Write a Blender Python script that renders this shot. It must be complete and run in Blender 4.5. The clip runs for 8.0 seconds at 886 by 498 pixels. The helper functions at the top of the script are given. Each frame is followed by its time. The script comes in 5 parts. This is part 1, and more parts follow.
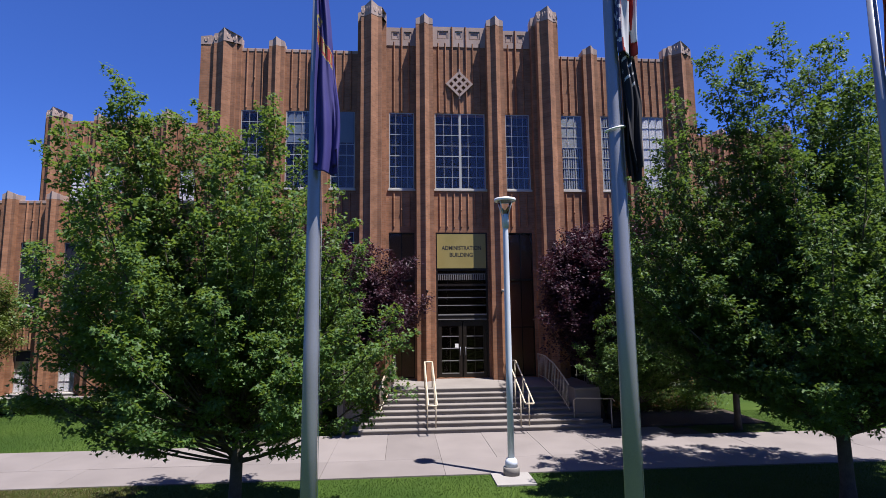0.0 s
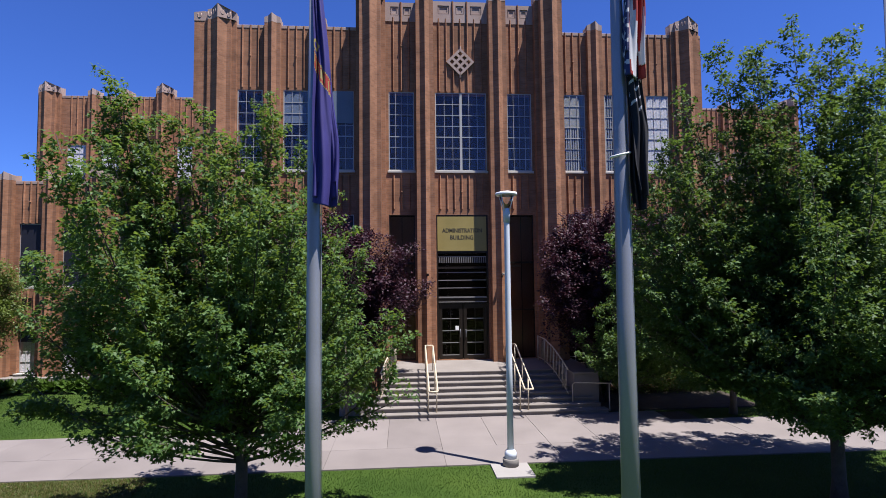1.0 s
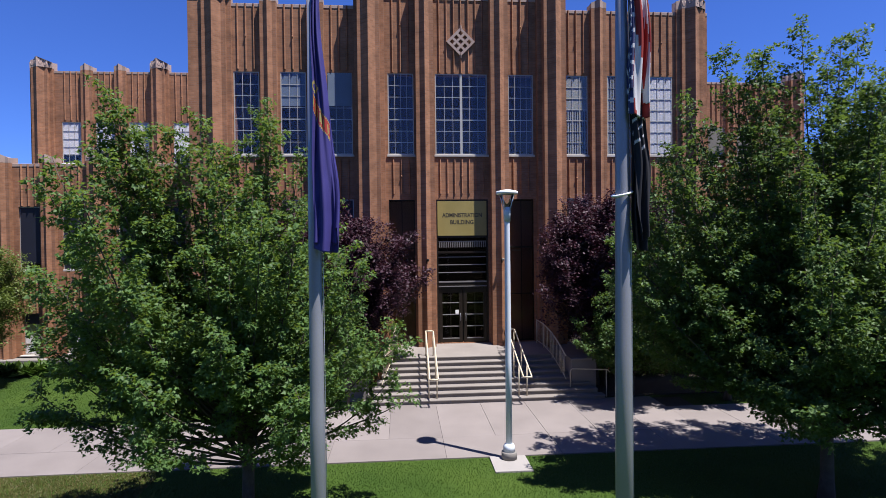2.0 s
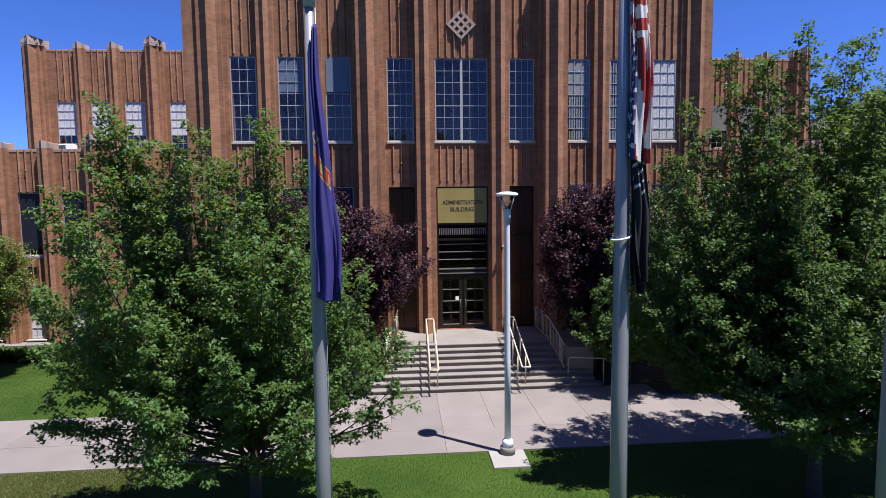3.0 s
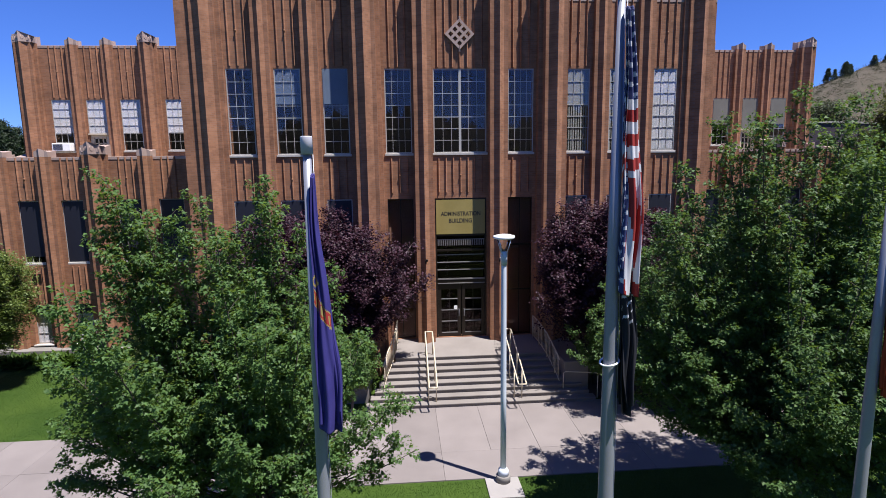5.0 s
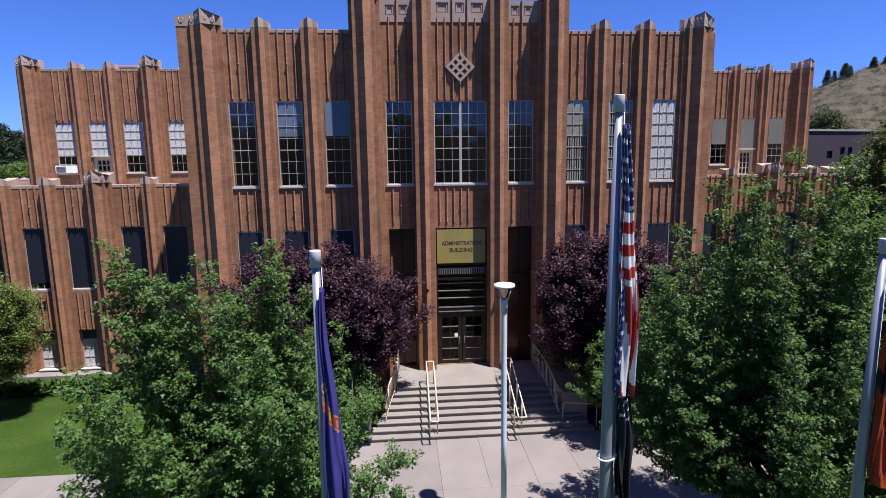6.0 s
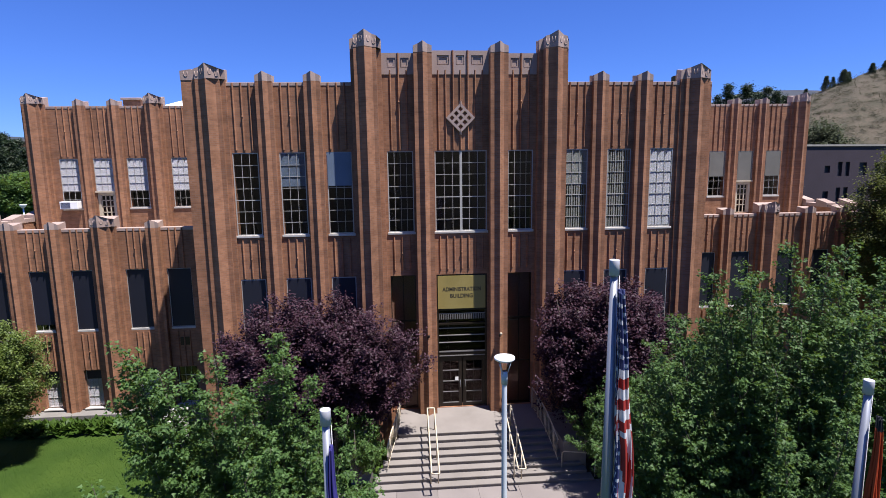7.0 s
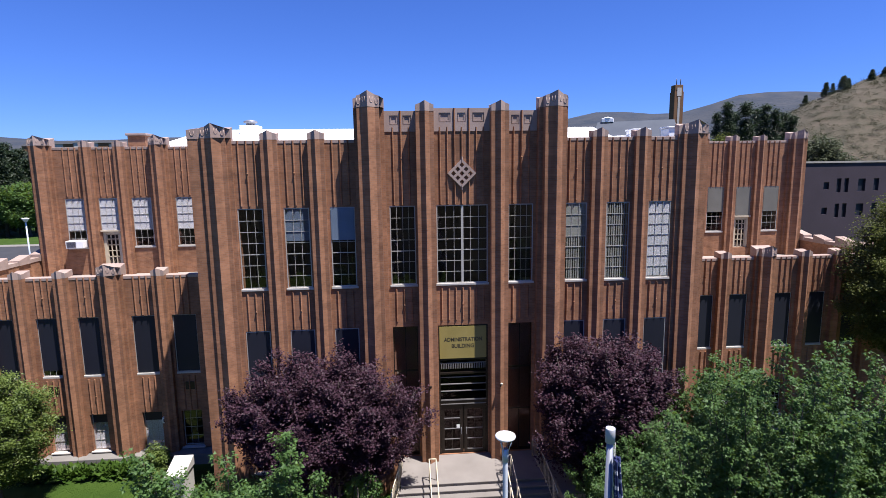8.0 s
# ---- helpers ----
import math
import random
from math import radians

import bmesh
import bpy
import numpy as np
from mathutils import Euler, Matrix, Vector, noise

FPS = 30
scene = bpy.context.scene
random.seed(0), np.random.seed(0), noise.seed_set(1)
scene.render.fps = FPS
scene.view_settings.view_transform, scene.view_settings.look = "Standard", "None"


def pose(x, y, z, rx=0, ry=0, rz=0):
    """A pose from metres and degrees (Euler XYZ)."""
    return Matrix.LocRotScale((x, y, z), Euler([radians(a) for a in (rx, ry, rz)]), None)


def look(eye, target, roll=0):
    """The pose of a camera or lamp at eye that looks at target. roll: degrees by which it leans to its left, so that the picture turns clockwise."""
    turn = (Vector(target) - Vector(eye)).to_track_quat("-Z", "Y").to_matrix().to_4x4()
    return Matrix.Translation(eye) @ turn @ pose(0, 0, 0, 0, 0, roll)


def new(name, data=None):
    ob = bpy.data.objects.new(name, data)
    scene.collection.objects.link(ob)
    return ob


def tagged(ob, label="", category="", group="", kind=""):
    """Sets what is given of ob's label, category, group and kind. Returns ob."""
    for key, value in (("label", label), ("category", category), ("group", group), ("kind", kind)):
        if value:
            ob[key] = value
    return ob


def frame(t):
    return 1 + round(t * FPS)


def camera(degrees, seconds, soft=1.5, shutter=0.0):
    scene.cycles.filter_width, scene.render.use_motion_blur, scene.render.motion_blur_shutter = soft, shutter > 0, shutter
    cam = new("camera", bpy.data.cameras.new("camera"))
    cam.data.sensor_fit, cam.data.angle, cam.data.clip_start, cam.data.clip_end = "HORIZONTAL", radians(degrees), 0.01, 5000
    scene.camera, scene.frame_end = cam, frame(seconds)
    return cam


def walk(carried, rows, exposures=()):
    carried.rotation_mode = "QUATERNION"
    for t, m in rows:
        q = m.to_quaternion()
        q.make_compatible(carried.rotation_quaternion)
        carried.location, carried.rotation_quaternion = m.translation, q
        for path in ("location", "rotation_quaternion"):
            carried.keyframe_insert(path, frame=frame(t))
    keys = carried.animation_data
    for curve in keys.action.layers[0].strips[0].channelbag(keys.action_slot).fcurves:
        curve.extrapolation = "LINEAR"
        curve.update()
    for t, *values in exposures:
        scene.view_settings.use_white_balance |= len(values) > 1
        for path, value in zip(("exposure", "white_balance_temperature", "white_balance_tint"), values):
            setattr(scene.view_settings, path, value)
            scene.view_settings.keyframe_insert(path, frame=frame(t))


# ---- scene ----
cam = camera(79.1, 8.0, soft=0.85)
PATH = [
    (0, (-0.024, 0.418, 3.832), (0.128, 2.397, 4.076), -0.6),
    (0.5, (-0.038, 0.417, 4.181), (0.114, 2.404, 4.36), -0.6),
    (1, (-0.032, 0.408, 4.603), (0.119, 2.399, 4.714), -0.6),
    (1.5, (-0.04, 0.388, 5.049), (0.111, 2.382, 5.091), -0.6),
    (3, (-0.041, 0.32, 6.447), (0.108, 2.308, 6.288), -0.7),
    (3.5, (-0.012, 0.332, 6.91), (0.136, 2.316, 6.697), -0.7),
    (4, (0.014, 0.338, 7.425), (0.161, 2.316, 7.171), -0.8),
    (4.5, (0.039, 0.326, 7.93), (0.186, 2.301, 7.648), -0.8),
    (6, (-0.001, 0.247, 9.76), (0.147, 2.219, 9.459), -0.8),
    (6.5, (-0.001, 0.268, 10.658), (0.147, 2.24, 10.359), -0.8),
    (7, (-0.03, 0.221, 11.71), (0.12, 2.193, 11.412), -0.8),
    (7.5, (-0.053, 0.191, 12.759), (0.097, 2.164, 12.466), -0.8),
    (8, (-0.058, 0.197, 13.91), (0.091, 2.169, 13.615), -0.8),
]
walk(cam, [(t, look(eye, target, roll)) for t, eye, target, roll in PATH])

# ---- light ----
SUN_AZ, SUN_EL = math.atan2(1.99, -1.45), radians(69.5)   # the way to the sun: right of the facade's front, high
world = bpy.data.worlds.new("sky")
scene.world = world
world.use_nodes = True
wn = world.node_tree.nodes
wn.clear()
sky = wn.new("ShaderNodeTexSky")
sky.sky_type, sky.sun_disc = "NISHITA", False
sky.sun_elevation, sky.sun_rotation = SUN_EL, SUN_AZ
sky.altitude, sky.air_density, sky.dust_density, sky.ozone_density = 700, 1.0, 0.0, 6.0
bg = wn.new("ShaderNodeBackground")
bg.inputs["Strength"].default_value = 0.050
wo = wn.new("ShaderNodeOutputWorld")
deep = wn.new("ShaderNodeMix")          # a clear, dry mountain sky: deeper blue than at sea level
deep.data_type, deep.blend_type = "RGBA", "MULTIPLY"
deep.inputs["Factor"].default_value = 1.0
deep.inputs[7].default_value = (0.76, 1.085, 2.12, 1)
world.node_tree.links.new(sky.outputs[0], deep.inputs[6])
world.node_tree.links.new(deep.outputs[2], bg.inputs[0])
world.node_tree.links.new(bg.outputs[0], wo.inputs[0])
sun_data = bpy.data.lights.new("sun", "SUN")
sun_data.energy, sun_data.angle, sun_data.color = 7.0, radians(0.53), (1.0, 0.950, 0.925)
sun = new("sun", sun_data)
sun_dir = Vector((math.sin(SUN_AZ) * math.cos(SUN_EL), math.cos(SUN_AZ) * math.cos(SUN_EL), math.sin(SUN_EL)))
sun.matrix_world = look(Vector((0, 0, 60)) + sun_dir, (0, 0, 60))
scene.view_settings.exposure = 0.66


# ---- materials ----
def material(name, colours, rough=0.8, metal=0.0, scale=3.0, fine=40.0, bump=0.15, distance=0.01, spec=0.4, mottling=0.35, island=0.0, per_object=0.0):
    """Two-scale mottled surface: colours is a pair (dark, light)."""
    m = bpy.data.materials.new(name)
    m.use_nodes = True
    nt = m.node_tree
    n, l = nt.nodes, nt.links
    p = n["Principled BSDF"]
    p.inputs["Roughness"].default_value, p.inputs["Metallic"].default_value = rough, metal
    p.inputs["Specular IOR Level"].default_value = spec
    geo = n.new("ShaderNodeNewGeometry")
    big, small = n.new("ShaderNodeTexNoise"), n.new("ShaderNodeTexNoise")
    big.inputs["Scale"].default_value, big.inputs["Detail"].default_value = scale, 5
    small.inputs["Scale"].default_value, small.inputs["Detail"].default_value = fine, 3
    l.new(geo.outputs["Position"], big.inputs["Vector"])
    l.new(geo.outputs["Position"], small.inputs["Vector"])
    mix = n.new("ShaderNodeMath")
    mix.operation = "MULTIPLY_ADD"
    mix.inputs[1].default_value = 1 - mottling
    sc = n.new("ShaderNodeMath")
    sc.operation = "MULTIPLY"
    sc.inputs[1].default_value = mottling
    l.new(small.outputs["Fac"], sc.inputs[0])
    l.new(big.outputs["Fac"], mix.inputs[0])
    l.new(sc.outputs[0], mix.inputs[2])
    last = mix.outputs[0]
    for source, amount in ((geo.outputs["Random Per Island"], island), (None, per_object)):
        if amount:
            if source is None:
                source = n.new("ShaderNodeObjectInfo").outputs["Random"]
            a = n.new("ShaderNodeMath")
            a.operation = "MULTIPLY_ADD"
            a.inputs[1].default_value = amount
            b = n.new("ShaderNodeMath")
            b.operation = "SUBTRACT"
            b.inputs[1].default_value = amount / 2
            l.new(source, a.inputs[0])
            l.new(last, a.inputs[2])
            l.new(a.outputs[0], b.inputs[0])
            last = b.outputs[0]
    ramp = n.new("ShaderNodeValToRGB")
    ramp.color_ramp.elements[0].position, ramp.color_ramp.elements[1].position = 0.3, 0.7
    ramp.color_ramp.elements[0].color = (*colours[0], 1)
    ramp.color_ramp.elements[1].color = (*colours[1], 1)
    l.new(last, ramp.inputs[0])
    l.new(ramp.outputs[0], p.inputs["Base Color"])
    if bump:
        b = n.new("ShaderNodeBump")
        b.inputs["Strength"].default_value, b.inputs["Distance"].default_value = bump, distance
        l.new(small.outputs["Fac"], b.inputs["Height"])
        l.new(b.outputs[0], p.inputs["Normal"])
    return m


def brick_material(name, one, two, mortar):
    m = bpy.data.materials.new(name)
    m.use_nodes = True
    nt = m.node_tree
    n, l = nt.nodes, nt.links
    p = n["Principled BSDF"]
    p.inputs["Roughness"].default_value, p.inputs["Specular IOR Level"].default_value = 0.85, 0.25
    geo = n.new("ShaderNodeNewGeometry")
    sep, com, add = n.new("ShaderNodeSeparateXYZ"), n.new("ShaderNodeCombineXYZ"), n.new("ShaderNodeMath")
    l.new(geo.outputs["Position"], sep.inputs[0])
    l.new(sep.outputs[0], add.inputs[0])
    l.new(sep.outputs[1], add.inputs[1])
    l.new(add.outputs[0], com.inputs[0])
    l.new(sep.outputs[2], com.inputs[1])
    bt = n.new("ShaderNodeTexBrick")
    bt.inputs["Scale"].default_value = 1.0
    bt.inputs["Brick Width"].default_value, bt.inputs["Row Height"].default_value = 0.215, 0.075
    bt.inputs["Mortar Size"].default_value, bt.inputs["Mortar Smooth"].default_value = 0.007, 0.2
    bt.inputs["Bias"].default_value = 0.0
    bt.inputs["Color1"].default_value, bt.inputs["Color2"].default_value, bt.inputs["Mortar"].default_value = (*one, 1), (*two, 1), (*mortar, 1)
    l.new(com.outputs[0], bt.inputs["Vector"])
    # patches of darker and lighter burn, streaks of weather running down
    patch = n.new("ShaderNodeTexNoise")
    patch.inputs["Scale"].default_value, patch.inputs["Detail"].default_value = 0.9, 6
    l.new(geo.outputs["Position"], patch.inputs["Vector"])
    mapping = n.new("ShaderNodeMapping")
    mapping.inputs["Scale"].default_value = (2.6, 2.6, 0.16)
    l.new(geo.outputs["Position"], mapping.inputs["Vector"])
    streak = n.new("ShaderNodeTexNoise")
    streak.inputs["Scale"].default_value, streak.inputs["Detail"].default_value = 1.0, 4
    l.new(mapping.outputs[0], streak.inputs["Vector"])
    rows = n.new("ShaderNodeMapping")
    rows.inputs["Scale"].default_value = (2.4, 2.4, 2.8)
    l.new(geo.outputs["Position"], rows.inputs["Vector"])
    course = n.new("ShaderNodeTexNoise")
    course.inputs["Scale"].default_value, course.inputs["Detail"].default_value = 1.0, 3
    l.new(rows.outputs[0], course.inputs["Vector"])
    s1, s2 = n.new("ShaderNodeMath"), n.new("ShaderNodeMath")
    l.new(patch.outputs["Fac"], s1.inputs[0])
    l.new(streak.outputs["Fac"], s1.inputs[1])
    l.new(s1.outputs[0], s2.inputs[0])
    l.new(course.outputs["Fac"], s2.inputs[1])
    ramp = n.new("ShaderNodeMapRange")
    ramp.inputs["From Min"].default_value, ramp.inputs["From Max"].default_value = 1.1, 1.9
    ramp.inputs["To Min"].default_value, ramp.inputs["To Max"].default_value = 0.68, 1.28
    l.new(s2.outputs[0], ramp.inputs["Value"])
    mul = n.new("ShaderNodeMix")
    mul.data_type, mul.blend_type = "RGBA", "MULTIPLY"
    mul.inputs["Factor"].default_value = 1.0
    l.new(bt.outputs["Color"], mul.inputs[6])
    l.new(ramp.outputs[0], mul.inputs[7])
    l.new(mul.outputs[2], p.inputs["Base Color"])
    b = n.new("ShaderNodeBump")
    b.inputs["Strength"].default_value, b.inputs["Distance"].default_value = 0.25, 0.006
    b.invert = True
    l.new(bt.outputs["Fac"], b.inputs["Height"])
    l.new(b.outputs[0], p.inputs["Normal"])
    return m


def glass_material(name, tint, sheen=(0.62, 0.62, 0.66)):
    """A window pane: clear, with the mirror image that its angle gives."""
    m = bpy.data.materials.new(name)
    m.use_nodes = True
    n, l = m.node_tree.nodes, m.node_tree.links
    n.clear()
    out, mixs, tr, gl, fr = (n.new("ShaderNode" + k) for k in ("OutputMaterial", "MixShader", "BsdfTransparent", "BsdfGlossy", "Fresnel"))
    tr.inputs["Color"].default_value = (*tint, 1)
    gl.inputs["Roughness"].default_value = 0.02
    gl.inputs["Color"].default_value = (*sheen, 1)
    fr.inputs["IOR"].default_value = 1.56
    wave = n.new("ShaderNodeTexNoise")
    wave.inputs["Scale"].default_value = 2.5
    b = n.new("ShaderNodeBump")
    b.inputs["Strength"].default_value, b.inputs["Distance"].default_value = 0.04, 0.02
    l.new(wave.outputs["Fac"], b.inputs["Height"])
    l.new(b.outputs[0], gl.inputs["Normal"])
    l.new(fr.outputs[0], mixs.inputs[0])
    l.new(tr.outputs[0], mixs.inputs[1])
    l.new(gl.outputs[0], mixs.inputs[2])
    l.new(mixs.outputs[0], out.inputs[0])
    return m


def leaf_material(name, dark, light, through_tint, gloss=0.45, sheer=0.26):
    m = bpy.data.materials.new(name)
    m.use_nodes = True
    n, l = m.node_tree.nodes, m.node_tree.links
    p = n["Principled BSDF"]
    geo = n.new("ShaderNodeNewGeometry")
    noise_t = n.new("ShaderNodeTexNoise")
    noise_t.inputs["Scale"].default_value = 1.1
    l.new(geo.outputs["Position"], noise_t.inputs["Vector"])
    mixv = n.new("ShaderNodeMath")
    mixv.operation = "MULTIPLY_ADD"
    mixv.inputs[1].default_value = 0.55
    l.new(geo.outputs["Random Per Island"], mixv.inputs[0])
    half = n.new("ShaderNodeMath")
    half.operation = "MULTIPLY"
    half.inputs[1].default_value = 0.45
    l.new(noise_t.outputs["Fac"], half.inputs[0])
    l.new(half.outputs[0], mixv.inputs[2])
    ramp = n.new("ShaderNodeValToRGB")
    ramp.color_ramp.elements[0].position, ramp.color_ramp.elements[1].position = 0.15, 0.85
    ramp.color_ramp.elements[0].color, ramp.color_ramp.elements[1].color = (*dark, 1), (*light, 1)
    l.new(mixv.outputs[0], ramp.inputs[0])
    l.new(ramp.outputs[0], p.inputs["Base Color"])
    p.inputs["Roughness"].default_value, p.inputs["Specular IOR Level"].default_value = 0.54, gloss
    trans = n.new("ShaderNodeBsdfTranslucent")
    trans.inputs["Color"].default_value = (*through_tint, 1)
    mx = n.new("ShaderNodeMixShader")
    mx.inputs[0].default_value = sheer
    l.new(p.outputs[0], mx.inputs[1])
    l.new(trans.outputs[0], mx.inputs[2])
    l.new(mx.outputs[0], n["Material Output"].inputs[0])
    return m


BRICK = brick_material("brick", (0.284, 0.137, 0.074), (0.214, 0.098, 0.053), (0.228, 0.134, 0.091))
STONE = material("cast_stone", ((0.265, 0.192, 0.163), (0.362, 0.274, 0.240)), 0.85, scale=1.6, fine=30, bump=0.25, per_object=0.15)
SILL = material("pale_sill_stone", ((0.34, 0.319, 0.293), (0.463, 0.442, 0.408)), 0.8, scale=3, fine=40)
CONCRETE = material("pavement_concrete", ((0.139, 0.122, 0.117), (0.186, 0.164, 0.157)), 0.88, scale=0.8, fine=60, bump=0.12, distance=0.003, per_object=0.28)
STEP = material("step_concrete", ((0.1504, 0.1344, 0.1231), (0.2021, 0.1824, 0.1692)), 0.88, scale=1.2, fine=50, bump=0.15, distance=0.003, per_object=0.15)
PLINTH = material("plinth_concrete", ((0.140, 0.130, 0.121), (0.195, 0.183, 0.170)), 0.9, scale=1.2, fine=30)
PAD = material("fresh_pad_concrete", ((0.215, 0.203, 0.195), (0.265, 0.250, 0.240)), 0.88, scale=1.5, fine=50, bump=0.12, distance=0.003)
FRAME = material("painted_sash", ((0.32, 0.31, 0.287), (0.41, 0.40, 0.372)), 0.5, scale=2, fine=30, bump=0.03)
BRONZE = material("dark_bronze_frame", ((0.0189, 0.014, 0.0108), (0.0324, 0.0243, 0.0194)), 0.4, metal=0.5, scale=2, fine=30, bump=0.03)
SCREEN = material("solar_screen", ((0.0056, 0.0068, 0.0145), (0.0096, 0.0112, 0.0215)), 0.6, scale=0.7, fine=300, bump=0.05, per_object=0.3)
BLIND = material("roller_blind", ((0.62, 0.625, 0.64), (0.70, 0.705, 0.72)), 0.8, scale=1.2, fine=25, bump=0.05)
BLIND_GREY = material("grey_blind", ((0.0945, 0.132, 0.189), (0.132, 0.176, 0.24)), 0.8, scale=1.2, fine=25, bump=0.05)
TAN_BLIND = material("tan_blind", ((0.115, 0.112, 0.098), (0.155, 0.15, 0.132)), 0.8, scale=1.2, fine=25, bump=0.05)
CREAM_BLIND = material("cream_blind", ((0.211, 0.224, 0.208), (0.274, 0.286, 0.263)), 0.8, scale=1.2, fine=25, bump=0.05)
CURTAIN = material("sheer_curtain", ((0.457, 0.483, 0.509), (0.548, 0.567, 0.587)), 0.85, scale=2, fine=30, bump=0.05)
# room plaster coloured near black, standing in for the dark of unlit rooms
ROOM = material("room_plaster_painted_dim", ((0.027, 0.0243, 0.0216), (0.0485, 0.0432, 0.0378)), 0.9, scale=0.6, fine=10)
GLASS = glass_material("window_glass", (0.92, 0.94, 0.96), (0.80, 0.66, 0.68))
SMOKED = glass_material("smoked_glass", (0.80, 0.73, 0.70), (0.30, 0.24, 0.24))
# brown raised in brightness to carry the reflection in the side bays
LOBBY = material("lobby_brown_with_reflection", ((0.3, 0.2, 0.16), (0.46, 0.32, 0.26)), 0.6, scale=0.8, fine=20, bump=0.05)
# darker copy of the sash paint: entrance shade put into the bars' colour
BAR = material("shaded_glazing_bar", ((0.15, 0.145, 0.14), (0.20, 0.195, 0.19)), 0.5, scale=2, fine=30, bump=0.03)
GOLD = material("gold_sign_panel", ((0.235, 0.189, 0.0555), (0.3, 0.241, 0.0783)), 0.55, scale=1.3, fine=30, bump=0.02)
INK = material("dark_lettering", ((0.02, 0.018, 0.012), (0.035, 0.03, 0.02)), 0.6, scale=3, fine=30, bump=0)
STEEL = material("brushed_aluminium", ((0.215, 0.228, 0.262), (0.28, 0.295, 0.335)), 0.42, metal=0.42, scale=1.2, fine=60, bump=0.04, distance=0.002)
LAMP_PAINT = material("pale_lamp_paint", ((0.50, 0.55, 0.62), (0.60, 0.65, 0.72)), 0.4, scale=2, fine=30, bump=0.02)
TRUCK = material("grey_pulley_cap", ((0.355, 0.355, 0.399), (0.444, 0.444, 0.488)), 0.5, scale=2, fine=30, bump=0.02)
WHITE = material("white_enamel", ((0.76, 0.76, 0.75), (0.86, 0.86, 0.85)), 0.4, scale=2, fine=30, bump=0.02)
CREAM = material("cream_rail_paint", ((0.429, 0.362, 0.266), (0.532, 0.465, 0.355)), 0.5, scale=3, fine=40, bump=0.03)
ROOF = material("light_roof_membrane", ((0.226, 0.205, 0.184), (0.313, 0.291, 0.264)), 0.9, scale=0.7, fine=20)
GRASS = material("lawn_turf", ((0.0158, 0.0395, 0.0046), (0.0455, 0.0775, 0.0112)), 0.9, scale=0.45, fine=22, bump=0.3, distance=0.02, spec=0.15, mottling=0.3)
BLADE = leaf_material("grass_blade", (0.023, 0.055, 0.0065), (0.057, 0.101, 0.015), (0.06, 0.12, 0.015), 0.2, 0.2)
DRY_BLADE = leaf_material("dry_grass_blade", (0.0647, 0.0593, 0.0162), (0.14, 0.118, 0.0378), (0.135, 0.118, 0.0324))
SOIL = material("bed_soil", ((0.027, 0.0205, 0.0151), (0.0539, 0.0432, 0.0324)), 0.95, scale=3, fine=50, bump=0.8, distance=0.03)
BARK = material("grey_bark", ((0.0405, 0.0324, 0.0259), (0.0914, 0.0782, 0.0647)), 0.9, scale=6, fine=45, bump=0.7, distance=0.02)
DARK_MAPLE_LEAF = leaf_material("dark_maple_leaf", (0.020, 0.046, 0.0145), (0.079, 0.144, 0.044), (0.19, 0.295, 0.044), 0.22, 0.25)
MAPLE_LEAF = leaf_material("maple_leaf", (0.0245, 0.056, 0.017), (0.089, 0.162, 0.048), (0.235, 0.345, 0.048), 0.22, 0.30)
PLUM_LEAF = leaf_material("plum_leaf", (0.0182, 0.00831, 0.0158), (0.0566, 0.0257, 0.0392), (0.0755, 0.0182, 0.0302), 0.22, 0.15)
LIME_LEAF = leaf_material("lime_leaf", (0.0438, 0.0775, 0.0122), (0.128, 0.172, 0.0337), (0.175, 0.243, 0.0337))
PINE_LEAF = leaf_material("pine_needle", (0.0118, 0.0243, 0.0108), (0.0324, 0.0512, 0.0243), (0.027, 0.0539, 0.0162))
BUSH_LEAF = leaf_material("dull_bush_leaf", (0.0243, 0.0378, 0.0151), (0.062, 0.0809, 0.0334), (0.0647, 0.0974, 0.027))
OLIVE_LEAF = leaf_material("olive_leaf", (0.038, 0.050, 0.011), (0.105, 0.115, 0.032), (0.12, 0.15, 0.03), 0.15, 0.25)
SAGE_LEAF = leaf_material("sage_green_leaf", (0.036, 0.046, 0.026), (0.085, 0.098, 0.058), (0.08, 0.10, 0.05), 0.1, 0.2)
SHRUB_LEAF = leaf_material("hill_shrub", (0.0243, 0.027, 0.0135), (0.0593, 0.0593, 0.0297), (0.0539, 0.0593, 0.0216))
BLUE_CLOTH = material("blue_flag_cloth", ((0.0215, 0.0178, 0.122), (0.0395, 0.0335, 0.182)), 0.75, scale=3, fine=90, bump=0.1)
NAVY_CLOTH = material("navy_flag_cloth", ((0.0162, 0.0226, 0.0863), (0.027, 0.0367, 0.118)), 0.75, scale=3, fine=90, bump=0.1)
RED_CLOTH = material("red_flag_cloth", ((0.226, 0.0151, 0.013), (0.297, 0.027, 0.0216)), 0.75, scale=3, fine=90, bump=0.1)
ORANGE_CLOTH = material("orange_flag_cloth", ((0.302, 0.0302, 0.00518), (0.354, 0.0474, 0.00944)), 0.75, scale=3, fine=90, bump=0.1)
WHITE_CLOTH = material("white_flag_cloth", ((0.459, 0.459, 0.487), (0.557, 0.557, 0.578)), 0.75, scale=3, fine=90, bump=0.1)
BLACK_CLOTH = material("black_flag_cloth", ((0.00539, 0.00593, 0.00974), (0.0118, 0.0124, 0.0184)), 0.75, scale=3, fine=90, bump=0.1)
GREY_WALL = material("far_grey_wall", ((0.027, 0.019, 0.028), (0.039, 0.028, 0.041)), 0.9, scale=0.25, fine=6, bump=0.1)
